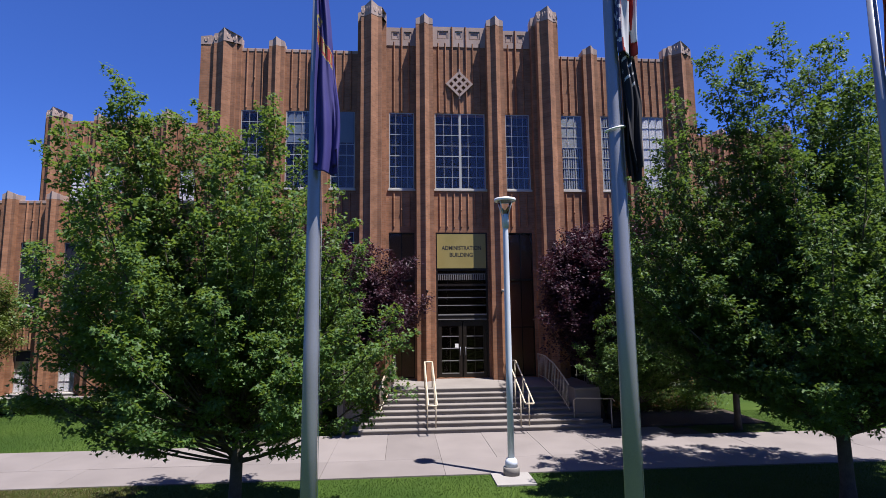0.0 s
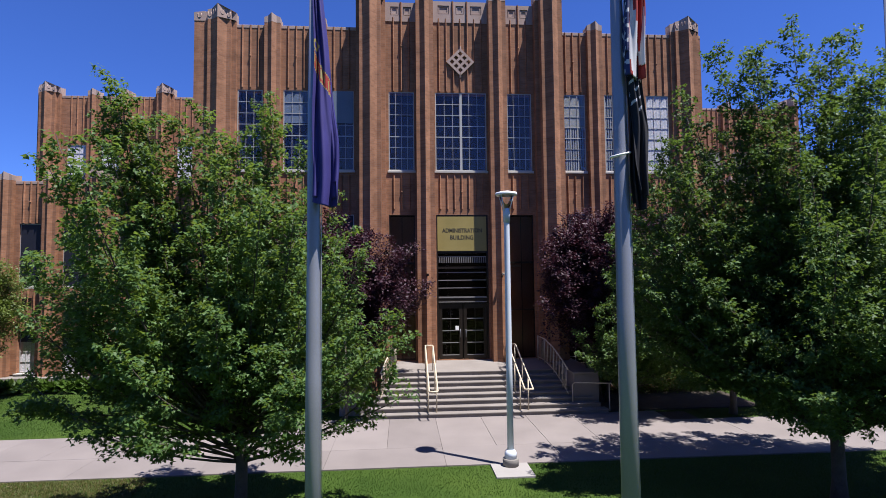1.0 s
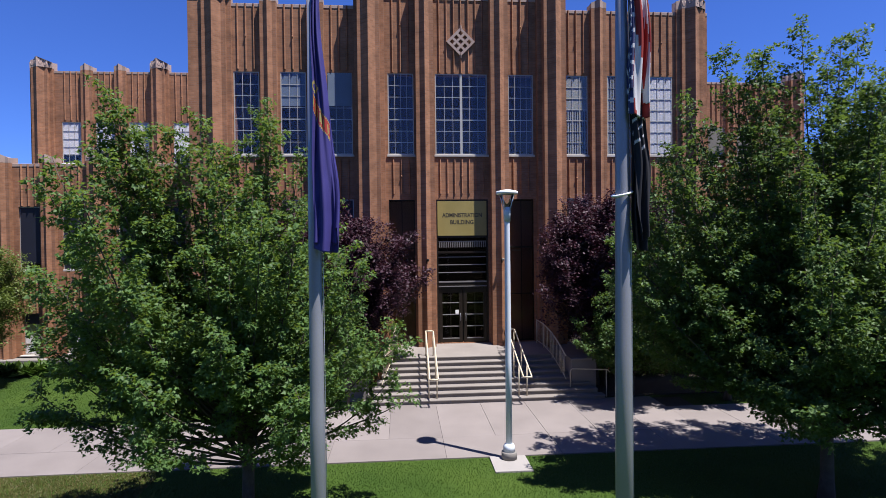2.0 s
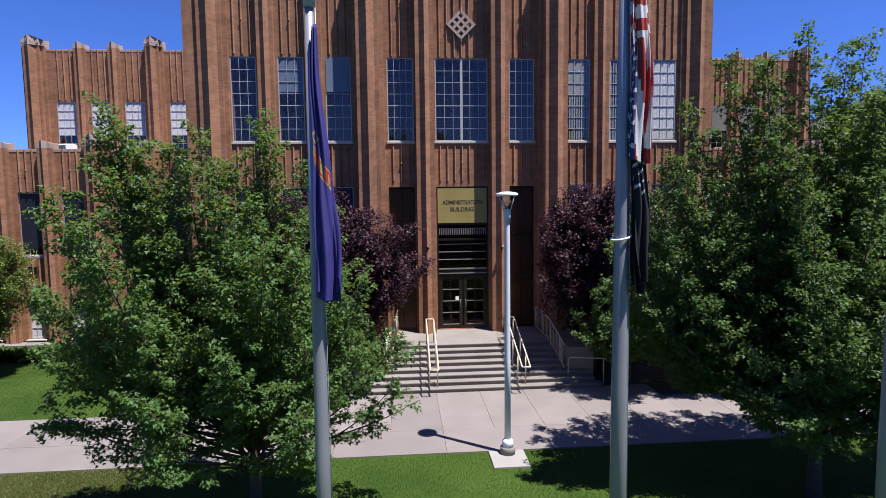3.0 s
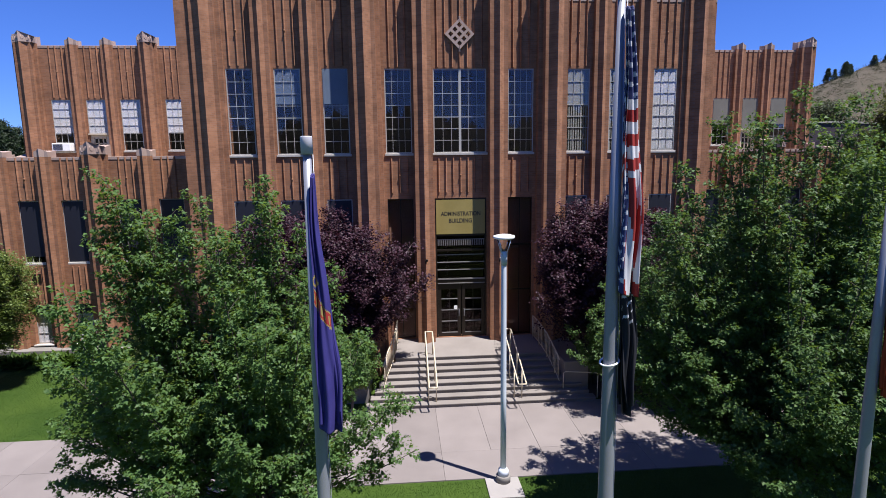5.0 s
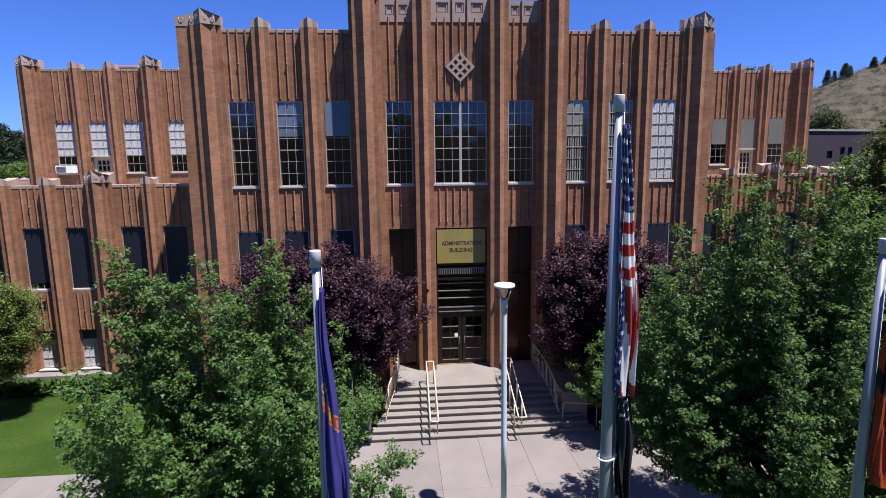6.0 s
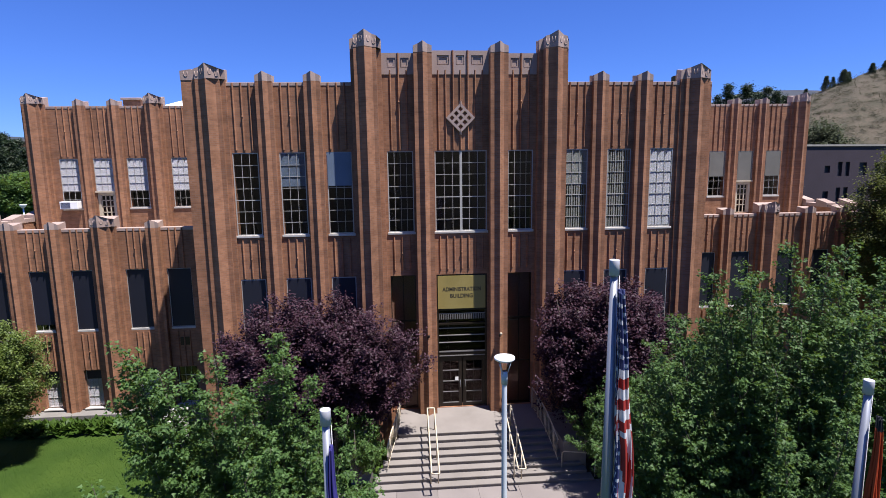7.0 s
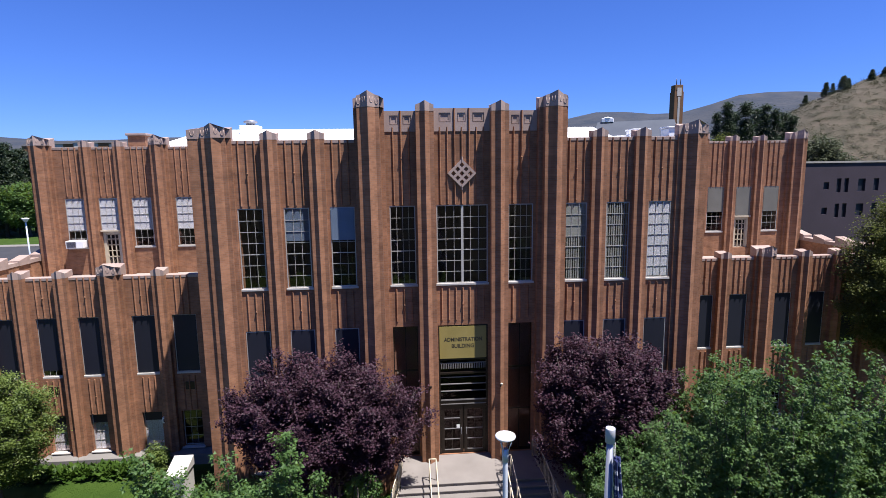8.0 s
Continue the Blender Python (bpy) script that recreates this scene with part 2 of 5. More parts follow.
ASPHALT = material("asphalt", ((0.0243, 0.0253, 0.0297), (0.0405, 0.0421, 0.0485)), 0.9, scale=0.4, fine=40)
TOWER_BRICK = material("far_tower_brick", ((0.118, 0.0593, 0.027), (0.184, 0.0974, 0.0485)), 0.9, scale=0.6, fine=5, bump=0.1)
HILL = material("dry_hillside", ((0.028, 0.029, 0.015), (0.084, 0.064, 0.046)), 0.95, scale=0.16, fine=1.6, bump=0.3, distance=0.4, mottling=0.6)
ORANGE_PAINT = material("rust_paint", ((0.226, 0.0701, 0.027), (0.297, 0.108, 0.0432)), 0.6, scale=4, fine=40, bump=0.05)
WOODS = material("far_woodland", ((0.00974, 0.0135, 0.00755), (0.027, 0.0324, 0.0172)), 0.95, scale=0.25, fine=1.2, bump=0.8, distance=0.6)
SLATE = material("slate_blue_roof", ((0.046, 0.056, 0.078), (0.066, 0.078, 0.10)), 0.8, scale=0.3, fine=6, bump=0.1)
# the haze of distance is painted into this blue-grey
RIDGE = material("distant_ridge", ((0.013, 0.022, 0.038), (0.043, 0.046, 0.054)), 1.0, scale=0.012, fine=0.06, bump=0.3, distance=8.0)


# ---- mesh helpers ----
def part(name, bm, mat, parent, label=""):
    """Links a bmesh (or a ready mesh) as one mesh object under a thing or a part."""
    if isinstance(bm, bpy.types.Mesh):
        me = bm
    else:
        me = bpy.data.meshes.new(name)
        bmesh.ops.recalc_face_normals(bm, faces=bm.faces[:])
        bm.to_mesh(me)
        bm.free()
        me.materials.append(mat)
    ob = new(name, me)
    ob.parent = parent
    if label:
        ob["label"] = label
    return ob


def thing(name, at, label, category, group="", kind=""):
    ob = new(name)
    ob.location = at
    ob.empty_display_size = 0.2
    return tagged(ob, label, category, group, kind)


def placed(name, bm, mat, parent, label=""):
    """A part that is built in world places."""
    ob = part(name, bm, mat, parent, label)
    ob.matrix_parent_inverse = Matrix.Translation(-parent.location)
    return ob


def box(bm, x0, x1, y0, y1, z0, z1, bevel=0.0):
    v = [bm.verts.new(c) for c in ((x0, y0, z0), (x1, y0, z0), (x1, y1, z0), (x0, y1, z0), (x0, y0, z1), (x1, y0, z1), (x1, y1, z1), (x0, y1, z1))]
    f = [bm.faces.new([v[i] for i in q]) for q in ((3, 2, 1, 0), (4, 5, 6, 7), (0, 1, 5, 4), (1, 2, 6, 5), (2, 3, 7, 6), (3, 0, 4, 7))]
    if bevel:
        edges = {e for q in f for e in q.edges}
        bmesh.ops.bevel(bm, geom=list(edges), offset=bevel, segments=2, profile=0.6, affect="EDGES")
    return bm


def boxed(*a, bevel=0.0):
    return box(bmesh.new(), *a, bevel=bevel)


def prism(bm, plan, z0, tops):
    """An upright prism over a plan of (x, y); tops: one height, or one for each corner."""
    tops = tops if isinstance(tops, (list, tuple)) else [tops] * len(plan)
    lo = [bm.verts.new((x, y, z0)) for x, y in plan]
    hi = [bm.verts.new((x, y, z)) for (x, y), z in zip(plan, tops)]
    k = len(plan)
    for i in range(k):
        j = (i + 1) % k
        bm.faces.new((lo[i], lo[j], hi[j], hi[i]))
    bm.faces.new(lo[::-1])
    top = bm.faces.new(hi)
    bmesh.ops.triangulate(bm, faces=[top])
    return bm


def tube(bm, points, radii, sides=10, caps=True):
    """A round tube along points, with a radius at each."""
    pts = [Vector(p) for p in points]
    if not isinstance(radii, (list, tuple)):
        radii = [radii] * len(pts)
    rings = []
    side = None
    for i, p in enumerate(pts):
        d = (pts[min(i + 1, len(pts) - 1)] - pts[max(i - 1, 0)]).normalized()
        if side is None:
            side = d.orthogonal().normalized()
        side = (side - d * side.dot(d)).normalized()
        up = d.cross(side)
        rings.append([bm.verts.new(p + (side * math.cos(a) + up * math.sin(a)) * radii[i]) for a in (2 * math.pi * k / sides for k in range(sides))])
    for a, b in zip(rings, rings[1:]):
        for k in range(sides):
            bm.faces.new((a[k], a[(k + 1) % sides], b[(k + 1) % sides], b[k])).smooth = True
    if caps:
        bm.faces.new(rings[0][::-1])
        bm.faces.new(rings[-1])
    return bm


def lathe(bm, profile, at, sides=24):
    """A turned body: profile of (radius, height)."""
    rings = [[bm.verts.new((at[0] + r * math.cos(2 * math.pi * k / sides), at[1] + r * math.sin(2 * math.pi * k / sides), at[2] + h)) for k in range(sides)] for r, h in profile]
    for a, b in zip(rings, rings[1:]):
        for k in range(sides):
            bm.faces.new((a[k], a[(k + 1) % sides], b[(k + 1) % sides], b[k])).smooth = True
    bm.faces.new(rings[0][::-1])
    bm.faces.new(rings[-1])
    return bm


def raw(name, verts, faces, mat, smooth=False):
    me = bpy.data.meshes.new(name)
    me.from_pydata(verts, [], faces)
    me.materials.append(mat)
    if smooth:
        me.shade_smooth()
    return me


# ---- ground ----
XC = 2.45            # the building's axis
WALK_F, WALK_B = 13.86, 17.36
STAIR_F, LAND_Y, EDGE_Z, LAND_Z = 18.40, 20.49, 1.16, 1.30      # the landing falls gently from the doors to its edge

terrain = bmesh.new()
ys = [-400, -120, -40, -8, 0, 4, 7, 10, WALK_F, WALK_B, 21, 26, 40, 70, 120, 250, 600, 1500, 4000]
xs = [-4000, -1200, -400, -120, -50, -25, -12, -6, 0, 6, 12, 25, 50, 120, 400, 1200, 4000]
grid = [[terrain.verts.new((x, y, -0.02)) for x in xs] for y in ys]
for r0, r1 in zip(grid, grid[1:]):
    for k in range(len(xs) - 1):
        terrain.faces.new((r0[k], r0[k + 1], r1[k + 1], r1[k]))
tagged(part("ground", terrain, GRASS, None), "mown green lawn reaching out to the horizon", "ground", kind="structure")

pavement = thing("pavement", (0, 0, 0), "pale jointed concrete pavement before the entrance steps", "pavement", kind="structure")


def slab(x0, x1, y0, y1):
    tilt = random.uniform(-0.004, 0.004)
    bm = boxed(x0 + 0.003, x1 - 0.003, y0 + 0.003, y1 - 0.003, -0.12, 0.012 + tilt, bevel=0.006)
    part("slab", bm, CONCRETE, pavement)


col, MID = 1.505, 15.33              # joint spacing, and the joint along the walk
for k in range(-16, 17):
    x0 = 1.02 + k * col
    if k % 2 == 0:
        slab(x0, x0 + 2 * col, WALK_F, MID)
    slab(x0, x0 + col, MID, STAIR_F + 0.1 if XC - 7.2 < x0 < XC + 5.8 else WALK_B)
part("joint_bed", boxed(XC - 25, XC + 26, WALK_F + 0.02, WALK_B - 0.02, -0.14, -0.012), SOIL, pavement)
part("joint_bed", boxed(XC - 7.0, XC + 7.1, WALK_B, STAIR_F, -0.14, -0.012), SOIL, pavement)

# ---- entrance steps ----
steps = thing("entrance_steps", (XC, LAND_Y, 0), "broad flight of eight pale concrete entrance steps", "steps", kind="structure")
RISE, TREAD = EDGE_Z / 8, (LAND_Y - STAIR_F) / 7
for k in range(8):
    y0, z1 = STAIR_F + k * TREAD, RISE * (k + 1)
    wl, wr = -3.88 + 0.15 * k, 4.45 - 0.16 * k
    y1 = y0 + TREAD + 0.05 if k < 7 else 22.9
    bm = boxed(XC + wl, XC + wr, y0, y1, z1 - RISE - 0.01, z1 - 0.045, bevel=0.0)
    placed("step" if k < 7 else "landing", bm, STEP, steps)
    if k < 7:
        placed("nosing", boxed(XC + wl - 0.01, XC + wr + 0.01, y0 - 0.03, y1, z1 - 0.045, z1, bevel=0.012), STEP, steps)
bm = boxed(XC + wl - 0.01, XC + wr + 0.01, LAND_Y - 0.03, 22.9, EDGE_Z - 0.045, EDGE_Z, bevel=0.012)
for v in bm.verts:
    if v.co.z > EDGE_Z - 0.03:
        v.co.z += (LAND_Z - EDGE_Z) * min(1.0, max(0.0, (v.co.y - LAND_Y) / 2.0))
placed("landing_slab", bm, STEP, steps)

# ---- the building ----
hall = thing("administration_building", (XC, 22.5, 0), "large stepped brown brick building with stone-capped prow piers", "building")
hall_at = Vector((XC, 22.5, 0))


def hp(name, bm, mat, label="", parent=None):
    """A part of the building, given in world places."""
    ob = part(name, bm, mat, parent or hall, label)
    ob.matrix_parent_inverse = Matrix.Translation(-hall_at)
    return ob


def sub(name, bm, mat, parent, label=""):
    return part(name, bm, mat, parent, label)


def wall(x0, x1, z0, z1, y0, y1, openings=()):
    """A wall of thickness y0..y1 with openings (x0, x1, z0, z1) cut right through."""
    bm = bmesh.new()
    cx = sorted({x0, x1, *(c for o in openings for c in o[:2])})
    cz = sorted({z0, z1, *(c for o in openings for c in o[2:])})

    def quad(*c):
        bm.faces.new([bm.verts.new(p) for p in c])
    for a, b in zip(cx, cx[1:]):
        for c, d in zip(cz, cz[1:]):
            mx, mz = (a + b) / 2, (c + d) / 2
            if any(o[0] < mx < o[1] and o[2] < mz < o[3] for o in openings):
                continue
            quad((a, y0, c), (b, y0, c), (b, y0, d), (a, y0, d))
            quad((b, y1, c), (a, y1, c), (a, y1, d), (b, y1, d))
    rims = [(o, 1) for o in openings] + [((x0, x1, z0, z1), -1)]
    for (a, b, c, d), _ in rims:
        quad((a, y0, c), (a, y1, c), (a, y1, d), (a, y0, d))
        quad((b, y0, d), (b, y1, d), (b, y1, c), (b, y0, c))
        quad((a, y0, d), (a, y1, d), (b, y1, d), (b, y0, d))
        quad((b, y0, c), (b, y1, c), (a, y1, c), (a, y0, c))
    bmesh.ops.remove_doubles(bm, verts=bm.verts[:], dist=0.0005)
    return bm


def pier_plan(x, y, half, out, wide):
    """Half plans of a prow pier, mirrored: shoulders that step out to a sharp arris."""
    if wide:
        w = 0.46 * half
        sh = out - 0.8 * w                       # how far the shoulders stand out
        left = [(-half, 0.02), (-half, -0.45 * sh), (-0.72 * half, -0.45 * sh), (-0.72 * half, -sh), (-w, -sh)]
    else:
        w = 0.52 * half
        sh = out - 0.8 * w
        left = [(-half, 0.02), (-half, -sh), (-w, -sh)]
    pts = left + [(0, -out)] + [(-a, b) for a, b in reversed(left)]
    return [(x + a, y + b) for a, b in pts]


def u_mark(bm, at, along, w, h, r):
    """A raised U moulding on a cap's face; along: the face's level way."""
    way = Vector(along).normalized()
    a = Vector(at)
    pts = [a - way * w / 2 + Vector((0, 0, h / 2)), a - way * w / 2]
    for k in range(1, 6):
        t = math.pi * k / 6
        pts.append(a - way * (w / 2) * math.cos(t) - Vector((0, 0, h * 0.35 * math.sin(t))))
    pts += [a + way * w / 2, a + way * w / 2 + Vector((0, 0, h / 2))]
    tube(bm, pts, r, sides=6)


def pier(x, y, half, out, z0, z1, cap, wide):
    """A brick prow pier from z0 to z1 under a stone cap of that height."""
    plan = pier_plan(x, y, half, out, wide)
    shaft = hp("pier", prism(bmesh.new(), plan, z0, z1), BRICK)
    grown = [(x + (a - x) * 1.006, y + (b - y) * 1.012) for a, b in plan]
    tops = []
    for a, b in grown:
        f = abs(a - x) / half
        tops.append(z1 + cap * (1.0 if f < 0.05 else 0.78 if f < 0.55 else 0.70 if f < 0.8 else 0.60))
    bm = prism(bmesh.new(), grown, z1 - 0.01, tops)
    # the cap runs back behind the parapet as a sloping block
    back = [(x - half * 0.9, y + 0.0), (x + half * 0.9, y + 0.0), (x + half * 0.9, y + 0.42), (x - half * 0.9, y + 0.42)]
    prism(bm, back, z1 - 0.2, [z1 + cap * 0.62, z1 + cap * 0.62, z1 + cap * 0.8, z1 + cap * 0.8])
    sub("cap", bm, STONE, shaft, "weathered cast stone cap rising to a point")
    if wide:
        for s in (-1, 1):
            for f in (0.24, 0.59):
                bm = bmesh.new()
                px = x + s * half * f
                py = y - (out - 0.8 * half * f if f < 0.46 else out - 0.368 * half) * 1.012 - 0.002
                way = (1, s * 0.8, 0) if f < 0.46 else (1, 0, 0)
                u_mark(bm, (px, py, z1 + cap * 0.42 - (0.0 if f < 0.46 else 0.06)), way, 0.12, cap * 0.42, 0.013)
                sub("moulding", bm, STONE, shaft)
    return shaft


rib_meshes = {}


def rib(x, y, z0, z1, bump=False):
    """A thin upright brick fin with a sharp edge; bump: with a small boss on it."""
    key = (round(z1 - z0, 3), bump)
    if key not in rib_meshes:
        bm = prism(bmesh.new(), [(-0.042, 0.01), (-0.036, -0.022), (0, -0.062), (0.036, -0.022), (0.042, 0.01)], 0, z1 - z0)
        if bump:
            lathe(bm, [(0.006, -0.05), (0.028, -0.03), (0.036, 0.0), (0.028, 0.03), (0.006, 0.05)], (0, -0.055, (z1 - z0) * 0.5), 8)
        bmesh.ops.recalc_face_normals(bm, faces=bm.faces[:])
        me = bpy.data.meshes.new("rib")
        bm.to_mesh(me)
        bm.free()
        me.materials.append(BRICK)
        rib_meshes[key] = me
    ob = hp("rib", rib_meshes[key], BRICK)
    ob.location = (x, y, z0)
    return ob


pane_meshes = {}


def pane(w, h, parent, x, y, z, mat=None):
    mat = mat or GLASS
    key = (round(w, 3), round(h, 3), mat.name)
    if key not in pane_meshes:
        bm = boxed(-w / 2, w / 2, -0.003, 0.003, -h / 2, h / 2)
        bmesh.ops.recalc_face_normals(bm, faces=bm.faces[:])
        me = bpy.data.meshes.new("pane")
        bm.to_mesh(me)
        bm.free()
        me.materials.append(mat)
        pane_meshes[key] = me
    ob = part("pane", pane_meshes[key], mat, parent)
    ob.location = (x, y, z)
    ob.rotation_euler = (radians(random.gauss(0, 0.35)), 0, radians(random.gauss(0, 0.35)))
    ob.visible_shadow = False
    return ob


def window(x0, x1, z0, z1, y, cols, rows, blind=0.0, blind_mat=None, sill=True, mullion=None, bars=0.019, screen=0.0, folds=False, slats=False, frame_mat=None, thick_row=None, label="", outer=False):
    """A sash window set at y in its opening. blind: the share of its height that a blind covers; screen: the share under a dark outer screen."""
    fm = frame_mat or FRAME
    f = 0.04
    wx = (x1 - x0 - 2 * f) / cols
    wz = (z1 - z0 - 2 * f) / rows
    cells = []
    for c in range(cols):
        for r in range(rows):
            l = x0 + f + c * wx + (0 if c == 0 else 0.05 if mullion == c else bars * 0.36)
            m = x0 + f + (c + 1) * wx - (0 if c == cols - 1 else 0.05 if mullion == c + 1 else bars * 0.36)
            d = z0 + f + r * wz + (0 if r == 0 else bars * (0.9 if r == thick_row else 0.5))
            u = z0 + f + (r + 1) * wz - (0 if r == rows - 1 else bars * (0.9 if r + 1 == thick_row else 0.5))
            cells.append((l, m, d, u))
    bm = wall(x0 + 0.002, x1 - 0.002, z0 + 0.002, z1 - 0.002, y - 0.016, y - 0.003, cells)
    win = hp("window", bm, fm, label)
    if screen < 1.0:
        for c in range(cols):
            for r in range(rows):
                zc = z0 + f + (r + 0.5) * wz
                if zc > z1 - screen * (z1 - z0):
                    continue
                pane(wx, wz, win, x0 + f + (c + 0.5) * wx, y - 0.0095, zc, SMOKED if fm == BRONZE else GLASS)
    if screen:
        zs = z1 - screen * (z1 - z0)
        sub("screen", boxed(x0 + 0.048, x1 - 0.046, y - 0.032, y - 0.018, zs + (0.03 if screen == 1.0 else 0.0), z1 - 0.04), SCREEN, win, "dark solar screen")
    if blind:
        zb = z1 - blind * (z1 - z0)
        if slats:
            n = 9
            ws = (x1 - x0 - 0.1) / n
            for k in range(n):
                sub("slat", boxed(x0 + 0.05 + k * ws, x0 + 0.05 + (k + 0.55) * ws, y + 0.002, y + 0.008, z0 + 0.05, zb if blind < 0.9 else z1 - 0.03), blind_mat or BLIND, win)
        if folds:
            n = 60
            plan_f = [(x0 + 0.03 + (x1 - x0 - 0.06) * k / n, y + 0.003 + 0.002 * math.sin(k * 0.8) + 0.002 * math.sin(k * 0.33)) for k in range(n + 1)]
            plan_b = [(a, b + 0.01) for a, b in reversed(plan_f)]
            bmc = prism(bmesh.new(), plan_f + plan_b, zb, z1 - 0.02)
            sub("curtain", bmc, blind_mat or CURTAIN, win, "hanging sheer curtain")
        elif blind < 0.9 or not slats:
            yb = y - 0.042 if outer else y + 0.003
            bmc = boxed(x0 + 0.03, x1 - 0.03, yb, yb + 0.008, zb, z1 - 0.02)
            box(bmc, x0 + 0.03, x1 - 0.03, yb - 0.004, yb + 0.012, zb - 0.03, zb)
            sub("blind", bmc, blind_mat or BLIND, win, "half-drawn roller blind")
    if sill:
        sub("sill", boxed(x0 - 0.05, x1 + 0.05, y - 0.085, y + 0.06, z0 - 0.10, z0 - 0.004, bevel=0.015), SILL, win, "pale stone sill")
    return win


# heights
Z_LOW0, Z_LOW1 = 4.45, 7.27          # ground-floor windows
Z_UP0, Z_UP1 = 9.10, 12.42           # upper windows
Z_PAR, Z_TOWER = 15.14, 16.25
YW = 22.5                            # front of the main wall
YG = 22.53                           # glass of the main windows

side_bays = [(4.45, 5.46), (6.30, 7.32), (8.15, 9.16)]
east = -0.10                         # the right-hand bays stand a little nearer the axis
bays = [(XC - b, XC - a) for a, b in reversed(side_bays)] + [(XC + a + east, XC + b + east) for a, b in side_bays]
tower_bays = [(XC - 3.02, XC - 1.96), (XC - 1.08, XC + 1.08), (XC + 1.96, XC + 3.02)]

opens = []
for a, b in bays:
    opens += [(a, b, Z_UP0 - 0.10, Z_UP1), (a, b, Z_LOW0 - 0.10, Z_LOW1), (a, b, 0.75, 2.5)]
hp("wall", wall(XC - 10.85, XC - 3.9, 0, Z_PAR - 0.14, YW, YW + 0.45, [o for o in opens if o[1] < XC]), BRICK)
hp("wall", wall(XC + 3.9, XC + 10.6, 0, Z_PAR - 0.14, YW, YW + 0.45, [o for o in opens if o[0] > XC]), BRICK)
t_opens = []
for a, b in tower_bays:
    t_opens += [(a, b, Z_UP0 - 0.10, Z_UP1), (a, b, LAND_Z - 0.004, 7.25)]
hp("tower_wall", wall(XC - 3.9, XC + 3.9, 0, 15.43, YW - 0.002, YW + 0.45, t_opens), BRICK)
# stone tops
for s in (-1, 1):
    a, b = (XC - 10.85, XC - 3.9) if s < 0 else (XC + 3.9, XC + 10.6)
    hp("coping", boxed(a, b, YW - 0.015, YW + 0.46, Z_PAR - 0.14, Z_PAR, bevel=0.015), STONE, "stone parapet coping")
for k, ((a, b), n) in enumerate(zip(tower_bays, (2, 3, 2))):
    x0, x1 = (XC - 3.9, XC - 1.52) if k == 0 else (XC - 1.52, XC + 1.52) if k == 1 else (XC + 1.52, XC + 3.9)
    top = Z_TOWER + (0.10 if k == 1 else 0.0)
    if n == 3:
        cuts = [(a + 0.03, XC - 0.33, 0.24), (XC - 0.28, XC + 0.28, 0.17), (XC + 0.33, b - 0.03, 0.24)]
    else:
        cuts = [(a + 0.02, (a + b) / 2 - 0.02, 0.17), ((a + b) / 2 + 0.02, b - 0.02, 0.17)]
    sunk = [((c + d) / 2 - w, (c + d) / 2 + w, top - 0.56, top - 0.18) for c, d, w in cuts]
    band = hp("parapet_band", wall(x0, x1, 15.43, top, YW - 0.03, YW + 0.008, sunk), STONE, "stone parapet band with sunk panels")
    sub("backing", boxed(x0 + 0.002, x1 - 0.002, YW + 0.010, YW + 0.46, 15.43, top), STONE, band)
    for c, d, z0, z1 in sunk:
        bm = wall(c + 0.03, d - 0.03, z0 + 0.03, z1 - 0.03, YW - 0.012, YW + 0.013, [(c + 0.075, d - 0.075, z0 + 0.075, z1 - 0.075)])
        sub("panel_frame", bm, STONE, band)

# side and back walls, roofs and plain rooms behind the glass
for s in (-1, 1):
    x = XC + (10.6 if s > 0 else -10.85)
    hp("side_wall", boxed(min(x, x - s * 0.45), max(x, x - s * 0.45), YW + 0.455, 33.6, 0, Z_PAR), BRICK)
hp("back_wall", boxed(XC - 10.1, XC + 10.1, 33.1, 33.5, 0, Z_PAR), BRICK)
hp("roof", boxed(XC - 10.1, XC + 10.1, YW + 0.47, 33.1, 14.2, 14.5), ROOF, "pale flat roof membrane")
hp("tower_back", boxed(XC - 3.9, XC + 3.9, YW + 0.47, YW + 1.6, 14.5, Z_TOWER - 0.1), BRICK)
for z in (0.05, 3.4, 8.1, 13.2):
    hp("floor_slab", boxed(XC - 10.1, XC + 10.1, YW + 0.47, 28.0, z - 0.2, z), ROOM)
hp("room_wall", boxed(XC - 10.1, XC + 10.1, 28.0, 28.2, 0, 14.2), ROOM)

# piers of the main front
for s in (-1, 1):
    pier(XC + s * 9.84, YW, 0.64, 0.46, 0, 15.24, 0.56, True)
    pier(XC + s * 3.74, YW, 0.60, 0.95, 0, 16.34, 0.60, True)
    pier(XC + s * 1.52, YW, 0.36, 0.64, 0, 16.2, 0.40, False)
    for c in (7.73, 5.88):
        pier(XC + s * c + (east if s > 0 else 0), YW, 0.32, 0.36, 0, 15.16, 0.36, False)

# the left corner stands a shoulder wider than the right one
corner = hp("corner_shoulder", boxed(XC - 10.87, XC - 10.46, YW - 0.10, YW + 0.3, 0, 15.22), BRICK)
sub("cap", prism(bmesh.new(), [(XC - 10.88, YW - 0.115), (XC - 10.45, YW - 0.115), (XC - 10.45, YW + 0.6), (XC - 10.88, YW + 0.6)], 15.21, [15.56, 15.62, 15.7, 15.66]), STONE, corner, "weathered cast stone cap")
bm = bmesh.new()
u_mark(bm, (XC - 10.66, YW - 0.118, 15.42), (1, 0, 0), 0.13, 0.22, 0.013)
sub("moulding", bm, STONE, corner)

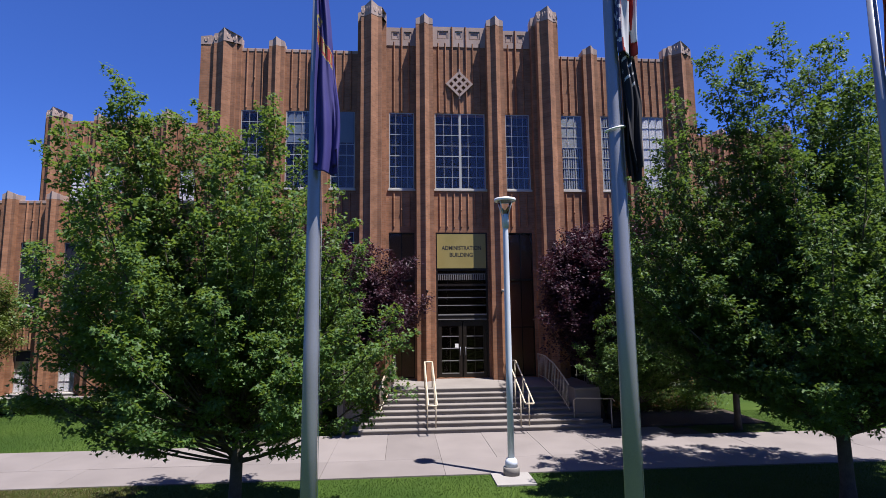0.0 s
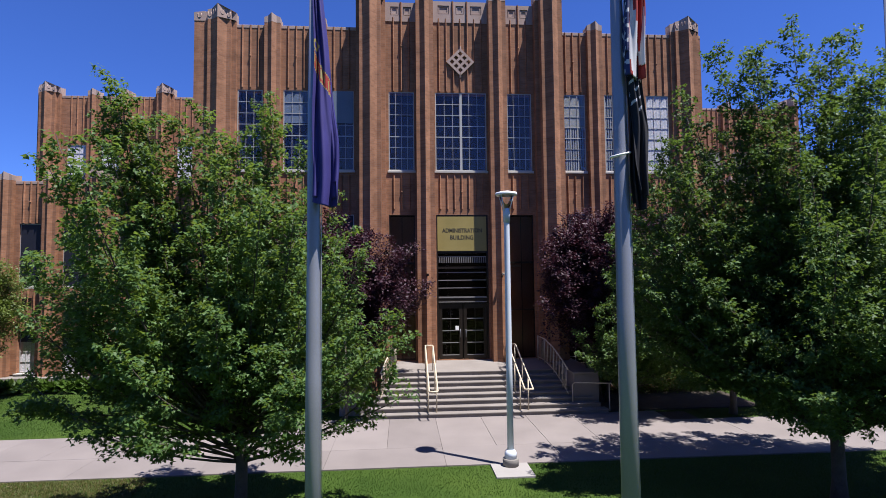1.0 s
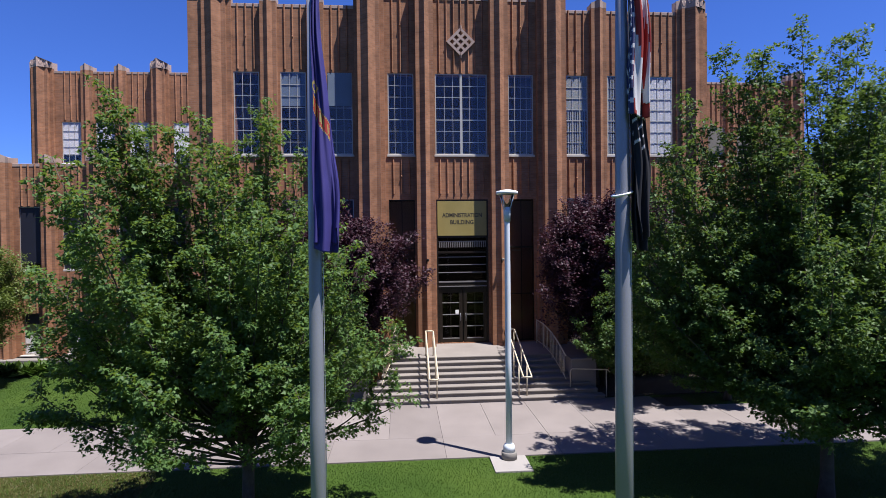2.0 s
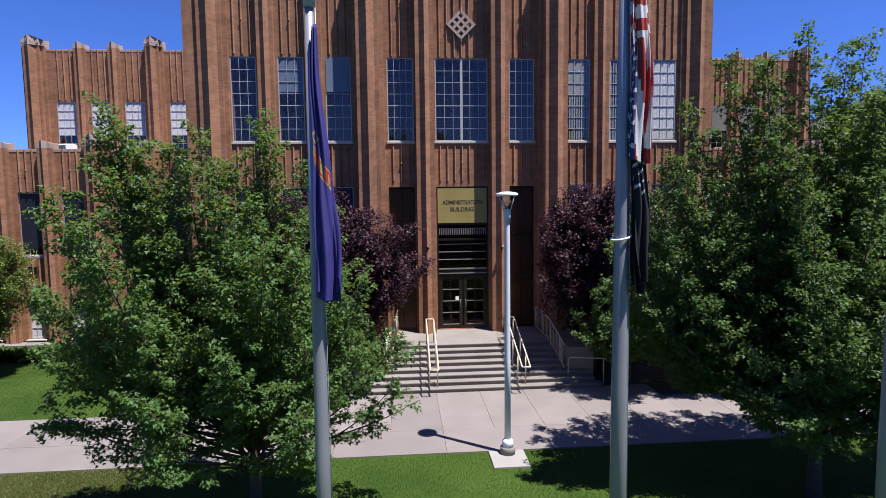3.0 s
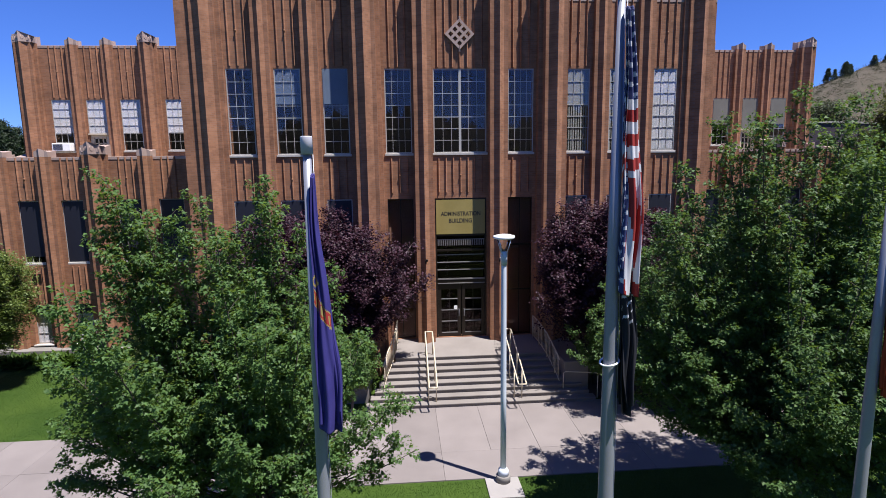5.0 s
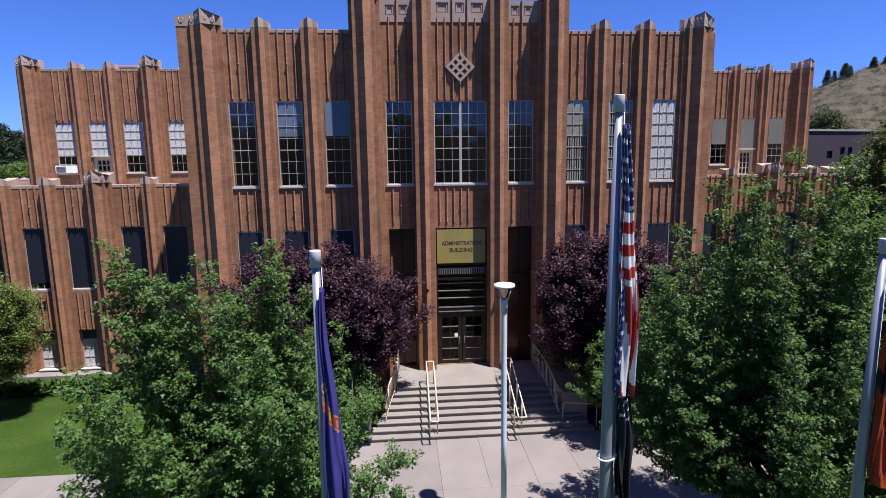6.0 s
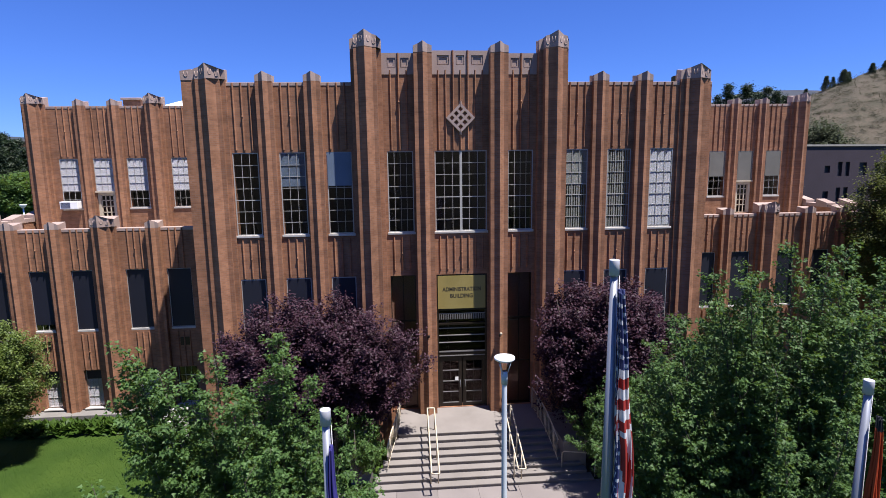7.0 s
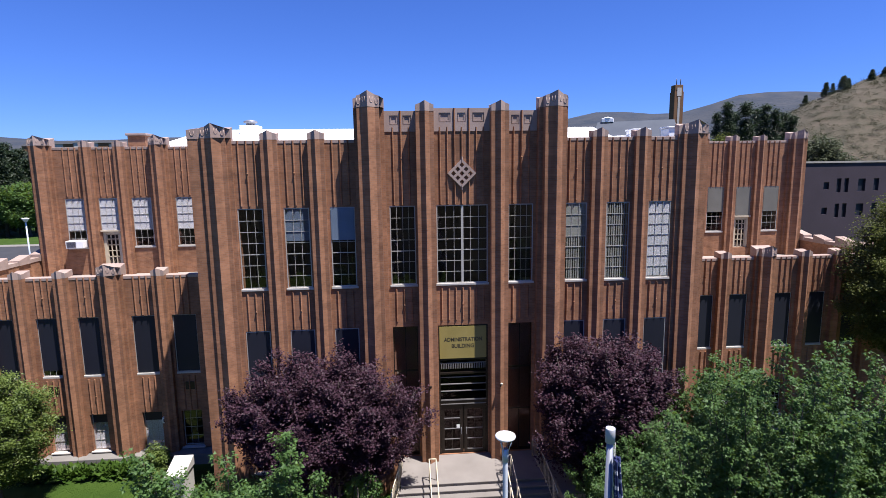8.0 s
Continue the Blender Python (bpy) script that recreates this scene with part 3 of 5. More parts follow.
# ribs over and under the windows
for a, b in bays:
    m = (a + b) / 2
    for k in (-1, 0, 1):
        rib(m + k * 0.32, YW, Z_UP1 + 0.1, Z_PAR - 0.02, k == 0)
        rib(m + k * 0.32, YW, Z_LOW1 + 0.04, Z_UP0 - 0.2, k == 0)
        rib(m + k * 0.32, YW, 2.54, Z_LOW0 - 0.2, k == 0)
for (a, b), n in zip(tower_bays, (3, 7, 3)):
    m = (a + b) / 2
    for k in range(n):
        d = (k - (n - 1) / 2) * (0.3 if n == 7 else 0.33)
        tall = (n == 3 and k == 1) or (n == 7 and k in (2, 4))
        rib(m + d, YW - (0.03 if tall else 0.0), Z_UP1 + 0.04, Z_TOWER + (0.10 if n == 7 else 0.0) if tall else 15.6, n == 3 and k == 1)
        rib(m + d, YW, Z_LOW1 + 0.22, Z_UP0 - 0.2, k == (n - 1) // 2)

# woven diamond on the axis
R = 0.84
pitch_d = (R - 0.10) / 3
holes = [(-R / 2 + 0.10 + i * pitch_d, -R / 2 + i * pitch_d + pitch_d, -R / 2 + 0.10 + j * pitch_d, -R / 2 + j * pitch_d + pitch_d) for i in range(3) for j in range(3)]
bm = wall(-R / 2, R / 2, -R / 2, R / 2, -0.035, 0.035, holes)
bmesh.ops.transform(bm, matrix=pose(XC, YW - 0.065, 13.72, 0, 45, 0), verts=bm.verts[:])
diamond = hp("diamond_ornament", bm, STONE, "woven stone lattice diamond")
bm = bmesh.new()
prism(bm, [(XC - 0.05, YW - 0.02), (XC, YW - 0.12), (XC + 0.05, YW - 0.02)], 14.16, 14.4)
prism(bm, [(XC - 0.05, YW - 0.02), (XC, YW - 0.12), (XC + 0.05, YW - 0.02)], 13.05, 13.28)
sub("finial", bm, STONE, diamond)

# windows of the main front, from the left
styles = [dict(), dict(blind=0.40, blind_mat=BLIND_GREY), dict(blind=0.40, blind_mat=BLIND_GREY, outer=True),
          dict(blind=0.44, blind_mat=CREAM_BLIND, slats=True), dict(blind=0.96, blind_mat=CREAM_BLIND, slats=True), dict(blind=0.98, folds=True)]
for (a, b), st in zip(bays, styles):
    window(a, b, Z_UP0, Z_UP1, YG, 3, 7, thick_row=3, **st)
    window(a, b, Z_LOW0, Z_LOW1, YG, 2, 5, screen=1.0)
    window(a, b, 0.9, 2.5, YG, 3, 4)
window(*tower_bays[0], Z_UP0, Z_UP1, YG, 4, 7, thick_row=3)
window(*tower_bays[1], Z_UP0, Z_UP1, YG, 6, 7, thick_row=3, mullion=3)
window(*tower_bays[2], Z_UP0, Z_UP1, YG, 4, 7, thick_row=3)

# entrance: sign panel, grille, transom and doors
a, b = tower_bays[1]
YD = 22.60
bm = bmesh.new()
for q in ((a, a + 0.07, LAND_Z, 7.25), (b - 0.07, b, LAND_Z, 7.25), (a + 0.07, b - 0.07, 7.18, 7.25), (a + 0.07, b - 0.07, 5.66, 5.75), (a + 0.07, b - 0.07, 5.02, 5.1), (a + 0.07, b - 0.07, 3.58, 3.80)):
    box(bm, q[0], q[1], YD - 0.08, YD + 0.08, q[2], q[3])
portal = hp("portal_frame", bm, BRONZE, "dark bronze entrance frame")
sign = sub("sign_panel", boxed(a + 0.05, b - 0.07, YD - 0.105, YD - 0.082, 5.75, 7.18), GOLD, portal, "gold transom panel lettered Administration Building")


def lettering(text, x, y, z, width, size, mat, parent):
    cu = bpy.data.curves.new("lettering", "FONT")
    cu.body, cu.size, cu.align_x, cu.align_y, cu.extrude = text, size, "CENTER", "CENTER", 0.001
    cu.offset = 0.006
    tmp = bpy.data.objects.new("lettering", cu)
    me = bpy.data.meshes.new_from_object(tmp)
    me.materials.clear()
    me.materials.append(mat)
    bpy.data.objects.remove(tmp)
    bpy.data.curves.remove(cu)
    xs_l = [v.co.x for v in me.vertices]
    me.transform(Matrix.Diagonal((width / (max(xs_l) - min(xs_l)), 1, 1, 1)))
    ob = part("lettering", me, mat, parent, "dark painted lettering")
    ob.matrix_basis = pose(x, y, z, 90, 0, 0)
    return ob


lettering("ADMINISTRATION", XC, YD - 0.107, 6.59, 1.66, 0.24, INK, sign)
lettering("BUILDING", XC - 0.02, YD - 0.107, 6.30, 0.97, 0.24, INK, sign)
for k in range(26):
    x = a + 0.12 + k * (b - a - 0.24) / 25
    sub("grille_bar", boxed(x - 0.014, x + 0.014, YD - 0.05, YD, 5.26, 5.50), BAR, portal)
sub("grille_rail", boxed(a + 0.08, b - 0.08, YD - 0.045, YD - 0.01, 5.50, 5.53), BAR, portal)
for z, h in ((4.22, 0.016), (4.54, 0.016), (4.86, 0.016)):
    sub("transom_bar", boxed(a + 0.08, b - 0.08, YD - 0.03, YD + 0.02, z - h, z + h), BAR, portal)
sub("transom_sill", boxed(a + 0.08, b - 0.08, YD - 0.1, YD - 0.081, 3.81, 3.87), BAR, portal)
sub("transom_sill", boxed(a + 0.08, b - 0.08, YD - 0.1, YD - 0.081, 3.63, 3.665), BAR, portal)
pane(b - a - 0.16, 1.20, portal, XC, YD + 0.035, 4.41, SMOKED)
pane(b - a - 0.16, 0.55, portal, XC, YD + 0.035, 5.38, SMOKED)
for s in (-1, 1):
    x0, x1 = (a + 0.08, XC - 0.02) if s < 0 else (XC + 0.02, b - 0.08)
    bm = bmesh.new()
    box(bm, x0, x0 + 0.14, YD - 0.04, YD + 0.04, LAND_Z + 0.02, 3.57)
    box(bm, x1 - 0.14, x1, YD - 0.04, YD + 0.04, LAND_Z + 0.02, 3.57)
    box(bm, x0 + 0.14, x1 - 0.14, YD - 0.04, YD + 0.04, LAND_Z + 0.02, LAND_Z + 0.16)
    box(bm, x0 + 0.14, x1 - 0.14, YD - 0.04, YD + 0.04, 3.38, 3.57)
    xm = (x0 + x1) / 2
    box(bm, xm - 0.014, xm + 0.014, YD - 0.02, YD + 0.02, LAND_Z + 0.16, 3.38)
    door = hp("door", bm, BRONZE, "dark bronze glazed entrance door")
    levels = [LAND_Z + 0.16, 1.98, 2.47, 2.96, 3.38]
    for z in (1.48, 1.98, 2.47, 2.96):
        sub("glazing_bar", boxed(x0 + 0.14, x1 - 0.14, YD - 0.045, YD - 0.015, z - 0.016, z + 0.016), BAR, door, "thin glazing bar in paint darkened for shade")
    for c in (0, 1):
        for z0, z1 in zip(levels, levels[1:]):
            w = (x1 - x0 - 0.28) / 2
            pane(w - 0.02, z1 - z0 - 0.02, door, x0 + 0.14 + (c + 0.5) * w, YD, (z0 + z1) / 2, SMOKED)
    hx = x1 - 0.09 if s < 0 else x0 + 0.09
    bm = bmesh.new()
    tube(bm, [(hx, YD - 0.04, 2.2), (hx, YD - 0.1, 2.22), (hx, YD - 0.1, 2.5), (hx, YD - 0.04, 2.52)], 0.014, 8)
    sub("handle", bm, STEEL, door, "steel pull handle")
    if s < 0:
        sub("notice", boxed(x1 - 0.30, x1 - 0.16, YD - 0.05, YD - 0.045, 2.50, 2.66), WHITE, door, "small white paper notice")
# flanking tall glazed bays, backed by brown panels lightened for the glass's reflection
for a2, b2 in (tower_bays[0], tower_bays[2]):
    w = window(a2, b2, LAND_Z + 0.004, 7.25, YD, 2, 3, sill=False, frame_mat=BRONZE, bars=0.045, thick_row=2, label="tall dark bronze glazed bay")
    sub("lobby_panel", boxed(a2 + 0.02, b2 - 0.02, YD + 0.16, YD + 0.2, LAND_Z + 0.05, 7.2), LOBBY, w, "brown panel behind the glass, lightened for the glass's reflection")
    sub("lobby_ledge", boxed(a2 + 0.12, b2 - 0.5, YD + 0.10, YD + 0.155, 5.08, 5.16), FRAME, w)

# security lamps on the slim piers
for s, mat in ((1, CREAM), (-1, BRONZE)):
    lamp = thing("wall_lamp", (XC + s * 1.52, 21.84, 4.75), "small swivelling floodlight on a brick pier", "lamp")
    part("bracket", boxed(-0.03, 0.03, -0.02, 0.1, -0.12, 0.02, bevel=0.01), BRONZE, lamp)
    part("head", lathe(bmesh.new(), [(0.02, -0.06), (0.045, -0.04), (0.055, 0.03), (0.05, 0.05)], (0.04, -0.06, 0.02), 14), mat, lamp, "rounded lamp head")


# ---- wings ----
def low_wing(s, yw, wins):
    """The two-storey wing beside the main block; s: its side; wins: window spans from the axis outwards."""
    z_top = 9.2
    end = 23.6
    spans = [tuple(sorted((XC + s * a, XC + s * b))) for a, b in wins]
    ops = []
    for a, b in spans:
        ops += [(a, b, Z_LOW0 - 0.10, Z_LOW1), (a + 0.05, b - 0.1, 0.6, 2.47)]
    x0, x1 = sorted((XC + s * 10.6, XC + s * end))
    hp("wall", wall(x0, x1, 0.55, z_top - 0.14, yw, yw + 0.4, ops), BRICK)
    hp("plinth", boxed(x0, x1, yw - 0.62, yw + 0.4, -0.1, 0.50, bevel=0.02), PLINTH, "pale concrete plinth")
    hp("coping", boxed(x0, x1, yw - 0.015, yw + 0.41, z_top - 0.14, z_top, bevel=0.015), STONE, "stone parapet coping")
    hp("roof", boxed(x0, x1, yw + 0.42, 33.5, 7.85, 8.1), ROOF, "pale flat roof membrane")
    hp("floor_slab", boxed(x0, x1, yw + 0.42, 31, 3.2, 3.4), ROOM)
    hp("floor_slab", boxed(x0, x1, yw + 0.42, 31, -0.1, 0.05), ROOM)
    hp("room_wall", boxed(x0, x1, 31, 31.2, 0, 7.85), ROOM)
    xe0, xe1 = sorted((XC + s * end, XC + s * (end - 0.4)))
    hp("side_wall", boxed(xe0, xe1, yw + 0.42, 33.4, 0, z_top - 0.15), BRICK)
    for k in range(4):
        y = yw + 1.2 + k * 1.7
        hp("parapet_cap", prism(bmesh.new(), [(xe0 - 0.08, y), (xe1 + 0.08, y), (xe1 + 0.08, y + 0.9), (xe0 - 0.08, y + 0.9)], z_top - 0.15, [z_top + 0.12 + 0.1 * (k % 2)] * 2 + [z_top + 0.32 + 0.1 * (k % 2)] * 2), STONE)
        hp("coping", boxed(xe0 - 0.03, xe1 + 0.03, y + 0.9, y + 1.7, z_top - 0.15, z_top + 0.05), STONE)
    for k, (a, b) in enumerate(spans):
        m = (a + b) / 2
        for j in (-1, 0, 1):
            rib(m + j * 0.29, yw, Z_LOW1 + 0.04, z_top - 0.02, j == 0)
            rib(m + j * 0.27, yw, 2.52, Z_LOW0 - 0.2, j == 0)
        strip = 0.1 if (s < 0 and k == 3) else 0.0
        window(a, b, Z_LOW0, Z_LOW1, yw + 0.09, 3, 8, screen=1.0 - strip)
        base = window(a + 0.05, b - 0.1, 0.62, 2.47, yw + 0.2, 3, 4, sill=False, screen=0.0 if k < 1 else 0.26, blind=0.0 if k < 1 else 0.98, blind_mat=BLIND, label="basement sash window")
        sub("sill", boxed(a - 0.02, b - 0.03, yw - 0.1, yw + 0.14, 0.552, 0.615, bevel=0.015), SILL, base)
    return z_top


LEFT_LOW = [(12.38, 13.48), (14.25, 15.32), (16.80, 17.74), (18.70, 19.60), (20.62, 21.52)]
low_wing(-1, 25.74, LEFT_LOW)
low_wing(1, 26.14, LEFT_LOW)
for s, yw in ((-1, 25.74), (1, 26.14)):
    for c, wide in ((13.87, False), (16.06, True), (18.22, False), (20.11, False), (22.0, True)):
        if wide:
            pier(XC + s * c, yw, 0.55, 0.56, 0, 9.3, 0.55, True)
        else:
            pier(XC + s * c, yw, 0.29, 0.36, 0, 9.22, 0.36, False)
    # small vents in the spandrels
    if s < 0:
        for c in (12.9, 19.2):
            v = hp("spandrel_vent", boxed(XC + s * c - 0.22, XC + s * c + 0.22, yw - 0.03, yw + 0.05, 3.55, 3.95, bevel=0.01), BRONZE, "small dark louvred vent")

YU_L, YU_R = 32.4, 33.05
UP_WINS = [(14.55, 15.54), (16.90, 17.98), (18.78, 19.80), (20.62, 21.64)]


def upper_wing(s, yw):
    z_top = 15.4
    spans = [tuple(sorted((XC + s * a, XC + s * b))) for a, b in UP_WINS]
    ops = []
    for k, (a, b) in enumerate(spans):
        ops.append((a, b, 8.62 if k == 2 else 9.72, 12.52))
    x0, x1 = sorted((XC + s * 10.15, XC + s * 23.1))
    hp("wall", wall(x0, x1, 7.8, z_top - 0.14, yw, yw + 0.4, ops), BRICK)
    hp("coping", boxed(x0, x1, yw - 0.015, yw + 0.41, z_top - 0.14, z_top, bevel=0.015), STONE, "stone parapet coping")
    xe0, xe1 = sorted((XC + s * 23.1, XC + s * 22.7))
    hp("side_wall", boxed(xe0, xe1, yw + 0.42, 46, 0, z_top - 0.1), BRICK)
    hp("roof", boxed(x0, x1, yw + 0.42, 46, 14.4, 14.7), ROOF, "pale flat roof membrane")
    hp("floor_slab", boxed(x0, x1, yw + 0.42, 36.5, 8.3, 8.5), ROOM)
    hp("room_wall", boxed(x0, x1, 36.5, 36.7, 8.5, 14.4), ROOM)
    for c, wide, half in ((22.62, True, 0.6), (20.2, False, 0.30), (18.38, False, 0.30), (16.22, True, 0.5), (14.0, False, 0.3)):
        if wide:
            pier(XC + s * c, yw, half, 0.56, 8.0, 15.5, 0.55, True)
        else:
            pier(XC + s * c, yw, half, 0.30, 8.0, 15.42, 0.36, False)
    for k, (a, b) in enumerate(spans):
        m = (a + b) / 2
        for j in (-1, 0, 1):
            rib(m + j * 0.33, yw, 12.62, z_top - 0.02, j == 0)
        if k == 2:
            window(a, b, 10.62, 12.52, yw + 0.03, 3, 4, blind=0.98, blind_mat=BLIND if s < 0 else TAN_BLIND, sill=False, outer=s > 0)
            d0, d1 = m - 0.36, m + 0.36
            bm = bmesh.new()
            for q in ((a, d0, 8.62, 10.6), (d1, b, 8.62, 10.6), (d0, d1, 10.45, 10.6)):
                box(bm, q[0], q[1], yw + 0.1, yw + 0.22, q[2], q[3])
            for x in (d0, m - 0.14, m + 0.1, d1 - 0.06):
                box(bm, x, x + 0.05, yw + 0.13, yw + 0.19, 8.62, 10.45)
            for z in (8.62, 9.1, 9.44, 9.78, 10.12, 10.4):
                box(bm, d0, d1, yw + 0.13, yw + 0.19, z, z + 0.05)
            dr = hp("roof_door", bm, CREAM, "cream glazed door onto the low roof")
            pane(d1 - d0, 1.85, dr, m, yw + 0.165, 9.54)
            sub("lintel", boxed(a - 0.05, b + 0.05, yw - 0.05, yw + 0.15, 10.6, 10.68), CREAM, dr)
        else:
            window(a, b, 9.72, 12.52, yw + 0.03, 3, 6, blind=0.64 if s < 0 else (0.84 if k == 0 else 0.55), blind_mat=BLIND if s < 0 else TAN_BLIND, outer=s > 0)


upper_wing(-1, YU_L)
upper_wing(1, YU_R)

ac_x = XC - 21.13
ac = thing("air_conditioner", (ac_x, YU_L - 0.1, 9.72), "white window air conditioner under a sash", "air conditioner")
part("casing", boxed(-0.48, 0.48, -0.35, 0.2, 0.0, 0.42, bevel=0.02), WHITE, ac)
bm = bmesh.new()
for k in range(6):
    box(bm, -0.42, 0.08, -0.365, -0.35, 0.06 + k * 0.055, 0.085 + k * 0.055)
part("grille", bm, BRONZE, ac, "dark slotted grille")

box_thing = thing("wall_box", (-11.7, 25.7, 2.08), "small white electrical box on the brick wall", "junction box")
part("casing", boxed(-0.15, 0.15, -0.12, 0.05, -0.14, 0.14, bevel=0.015), WHITE, box_thing)
part("cover", boxed(-0.09, 0.09, -0.132, -0.121, -0.08, 0.08), SCREEN, box_thing, "dark cover plate")
bell = thing("alarm_bell", (-13.38, 32.38, 9.68), "small rust-coloured alarm bell on the brick wall", "bell")
part("gong", boxed(-0.1, 0.1, -0.1, 0.03, -0.1, 0.1, bevel=0.04), ORANGE_PAINT, bell)
part("hood", boxed(-0.12, 0.12, -0.13, 0.03, 0.101, 0.13, bevel=0.01), ORANGE_PAINT, bell)

# white hipped roof, vent and block behind the front
hx0, hx1, hy0, hy1 = -15.6, 14.8, 34.5, 46.5
bm = bmesh.new()
e = [bm.verts.new(p) for p in ((hx0, hy0, 15.3), (hx1, hy0, 15.3), (hx1, hy1, 15.3), (hx0, hy1, 15.3))]
r = [bm.verts.new(p) for p in ((hx0 + 2.4, 38.5, 16.74), (hx1 - 1.1, 38.5, 16.74), (hx1 - 1.1, 42.5, 16.74), (hx0 + 2.4, 42.5, 16.74))]
for k in range(4):
    bm.faces.new((e[k], e[(k + 1) % 4], r[(k + 1) % 4], r[k]))
bm.faces.new(r)
g = [bm.verts.new((v.co.x, v.co.y, 14.0)) for v in e]
for k in range(4):
    bm.faces.new((g[k], g[(k + 1) % 4], e[(k + 1) % 4], e[k]))
hp("hipped_roof", bm, WHITE, "low white hipped roof behind the parapets")
hp("rear_roof", boxed(14.81, 20.4, 34.5, 46.5, 13.7, 14.7), ROOF, "flat roof of the rear wing")
for bx, by, bw, bh in ((15.1, 37.2, 0.7, 1.2), (16.1, 36.4, 1.1, 1.6), (18.5, 36.6, 0.8, 1.75), (19.4, 38.0, 0.7, 1.3)):
    blk = thing("roof_unit", (bx, by, 14.7), "white boxy rooftop unit behind the parapet", "rooftop unit")
    part("casing", boxed(-bw / 2, bw / 2, -0.6, 0.6, 0, bh, bevel=0.04), WHITE, blk)
    part("hood", boxed(-bw / 2 - 0.08, bw / 2 + 0.08, -0.68, 0.68, bh + 0.002, bh + 0.1, bevel=0.03), WHITE, blk)
vent = thing("roof_vent", (-10.05, 38.0, 16.2), "white roof ventilator box with a round cap", "ventilator")
part("box", boxed(-0.6, 0.6, -0.6, 0.6, 0, 0.75, bevel=0.03), WHITE, vent)
part("cap", lathe(bmesh.new(), [(0.3, 0.75), (0.3, 0.92), (0.46, 0.95), (0.44, 1.05), (0.2, 1.14)], (0, 0, 0), 20), STEEL, vent, "round metal rain cap")

chimney = thing("chimney", (-17.3, 38.0, 14.7), "short brown brick chimney on the roof", "chimney")
part("stack", boxed(-0.55, 0.55, -0.5, 0.5, 0, 1.65), BRICK, chimney)
part("cap", boxed(-0.65, 0.65, -0.6, 0.6, 1.652, 1.8, bevel=0.02), STONE, chimney, "pale stone cap")

# areaway wall beside the left wing
area = thing("areaway_wall", (-9.9, 22.6, 0), "pale concrete areaway wall with a sloping top", "wall")
part("cheek", prism(bmesh.new(), [(-0.36, -0.6), (0.34, -0.6), (0.34, 0.5), (-0.36, 0.5)], -0.05, [1.15, 1.15, 1.5, 1.5]), SILL, area)
part("coping", prism(bmesh.new(), [(-0.42, -0.66), (0.40, -0.66), (0.40, 0.5), (-0.42, 0.5)], 1.155, [1.23, 1.23, 1.58, 1.58]), SILL, area)
part("panel", boxed(-0.3, 0.28, -0.62, -0.598, 0.25, 0.95, bevel=0.01), STEEL, area, "dark recessed panel")


# ---- handrails ----
def stair_rail(x, gap, label):
    """Two pipes side by side, joined by a loop at the head and at the foot, each on three posts."""
    rail = thing("handrail", (x, LAND_Y, 0), label, "handrail", group="entrance handrails")
    foot = 17.85 - LAND_Y
    for s in (-1, 1):
        bm = bmesh.new()
        dx = s * gap / 2
        pts = [(dx, 0.26, 2.10), (dx, 0.05, 2.10), (dx, -0.10, 2.05), (dx, foot + 0.12, 1.02), (dx, foot, 0.98)]
        tube(bm, pts, 0.027, 8)
        part("rail", bm, CREAM, rail)
        for y, z0, z1 in ((0.22, EDGE_Z, 2.09), (-1.05, RISE * 4 - 0.02, 1.66), (foot + 0.74, RISE - 0.03, 1.26)):
            bm = bmesh.new()
            tube(bm, [(dx, y, z0), (dx, y, z1)], 0.022, 8)
            part("post", bm, CREAM, rail)
    for y, z in ((0.26, 2.10), (foot, 0.98)):
        bm = bmesh.new()
        tube(bm, [(-gap / 2, y, z), (gap / 2, y, z)], 0.027, 8)
        part("loop", bm, CREAM, rail)
    return rail


stair_rail(0.94, 0.28, "cream painted double pipe handrail down the steps")
stair_rail(4.06, 0.28, "cream painted double pipe handrail down the steps")


def side_rail(pts, label):
    """A rail with balusters along a line of foot points (x, y, z)."""
    p0 = Vector(pts[0])
    rail = thing("balustrade", p0, label, "railing", group="entrance balustrades")
    loc = [Vector(p) - p0 for p in pts]
    for h, r in ((0.95, 0.025), (0.12, 0.016)):
        bm = bmesh.new()
        tube(bm, [p + Vector((0, 0, h)) for p in loc], r, 8)
        part("rail", bm, CREAM, rail)
    for a, b in zip(loc, loc[1:]):
        n = max(2, int((b - a).length / 0.13))
        for k in range(n):
            q = a.lerp(b, k / n)
            bm = bmesh.new()
            tube(bm, [q + Vector((0, 0, 0.0 if k == 0 else 0.1)), q + Vector((0, 0, 0.95))], 0.02 if k == 0 else 0.009, 6)
            part("post" if k == 0 else "baluster", bm, CREAM, rail)
    return rail


side_rail([(5.42, 22.0, 1.30), (5.46, 21.1, 1.28), (5.58, 20.3, 1.05), (5.68, 19.5, 0.68), (5.71, 19.0, 0.45)], "cream painted railing with thin balusters beside the steps")
side_rail([(-0.30, 22.0, 1.30), (-0.34, 21.1, 1.28), (-0.46, 20.3, 1.05), (-0.70, 19.5, 0.68), (-0.80, 19.0, 0.45)], "cream painted railing with thin balusters beside the steps")
bm = bmesh.new()
tube(bm, [(0, 0.05, 0), (0, 0.05, 0.88), (0.08, 0.03, 0.95), (1.25, -0.25, 0.95), (1.32, -0.25, 0.86)], 0.022, 8)
tube(bm, [(1.2, -0.24, 0), (1.2, -0.24, 0.95)], 0.02, 8)
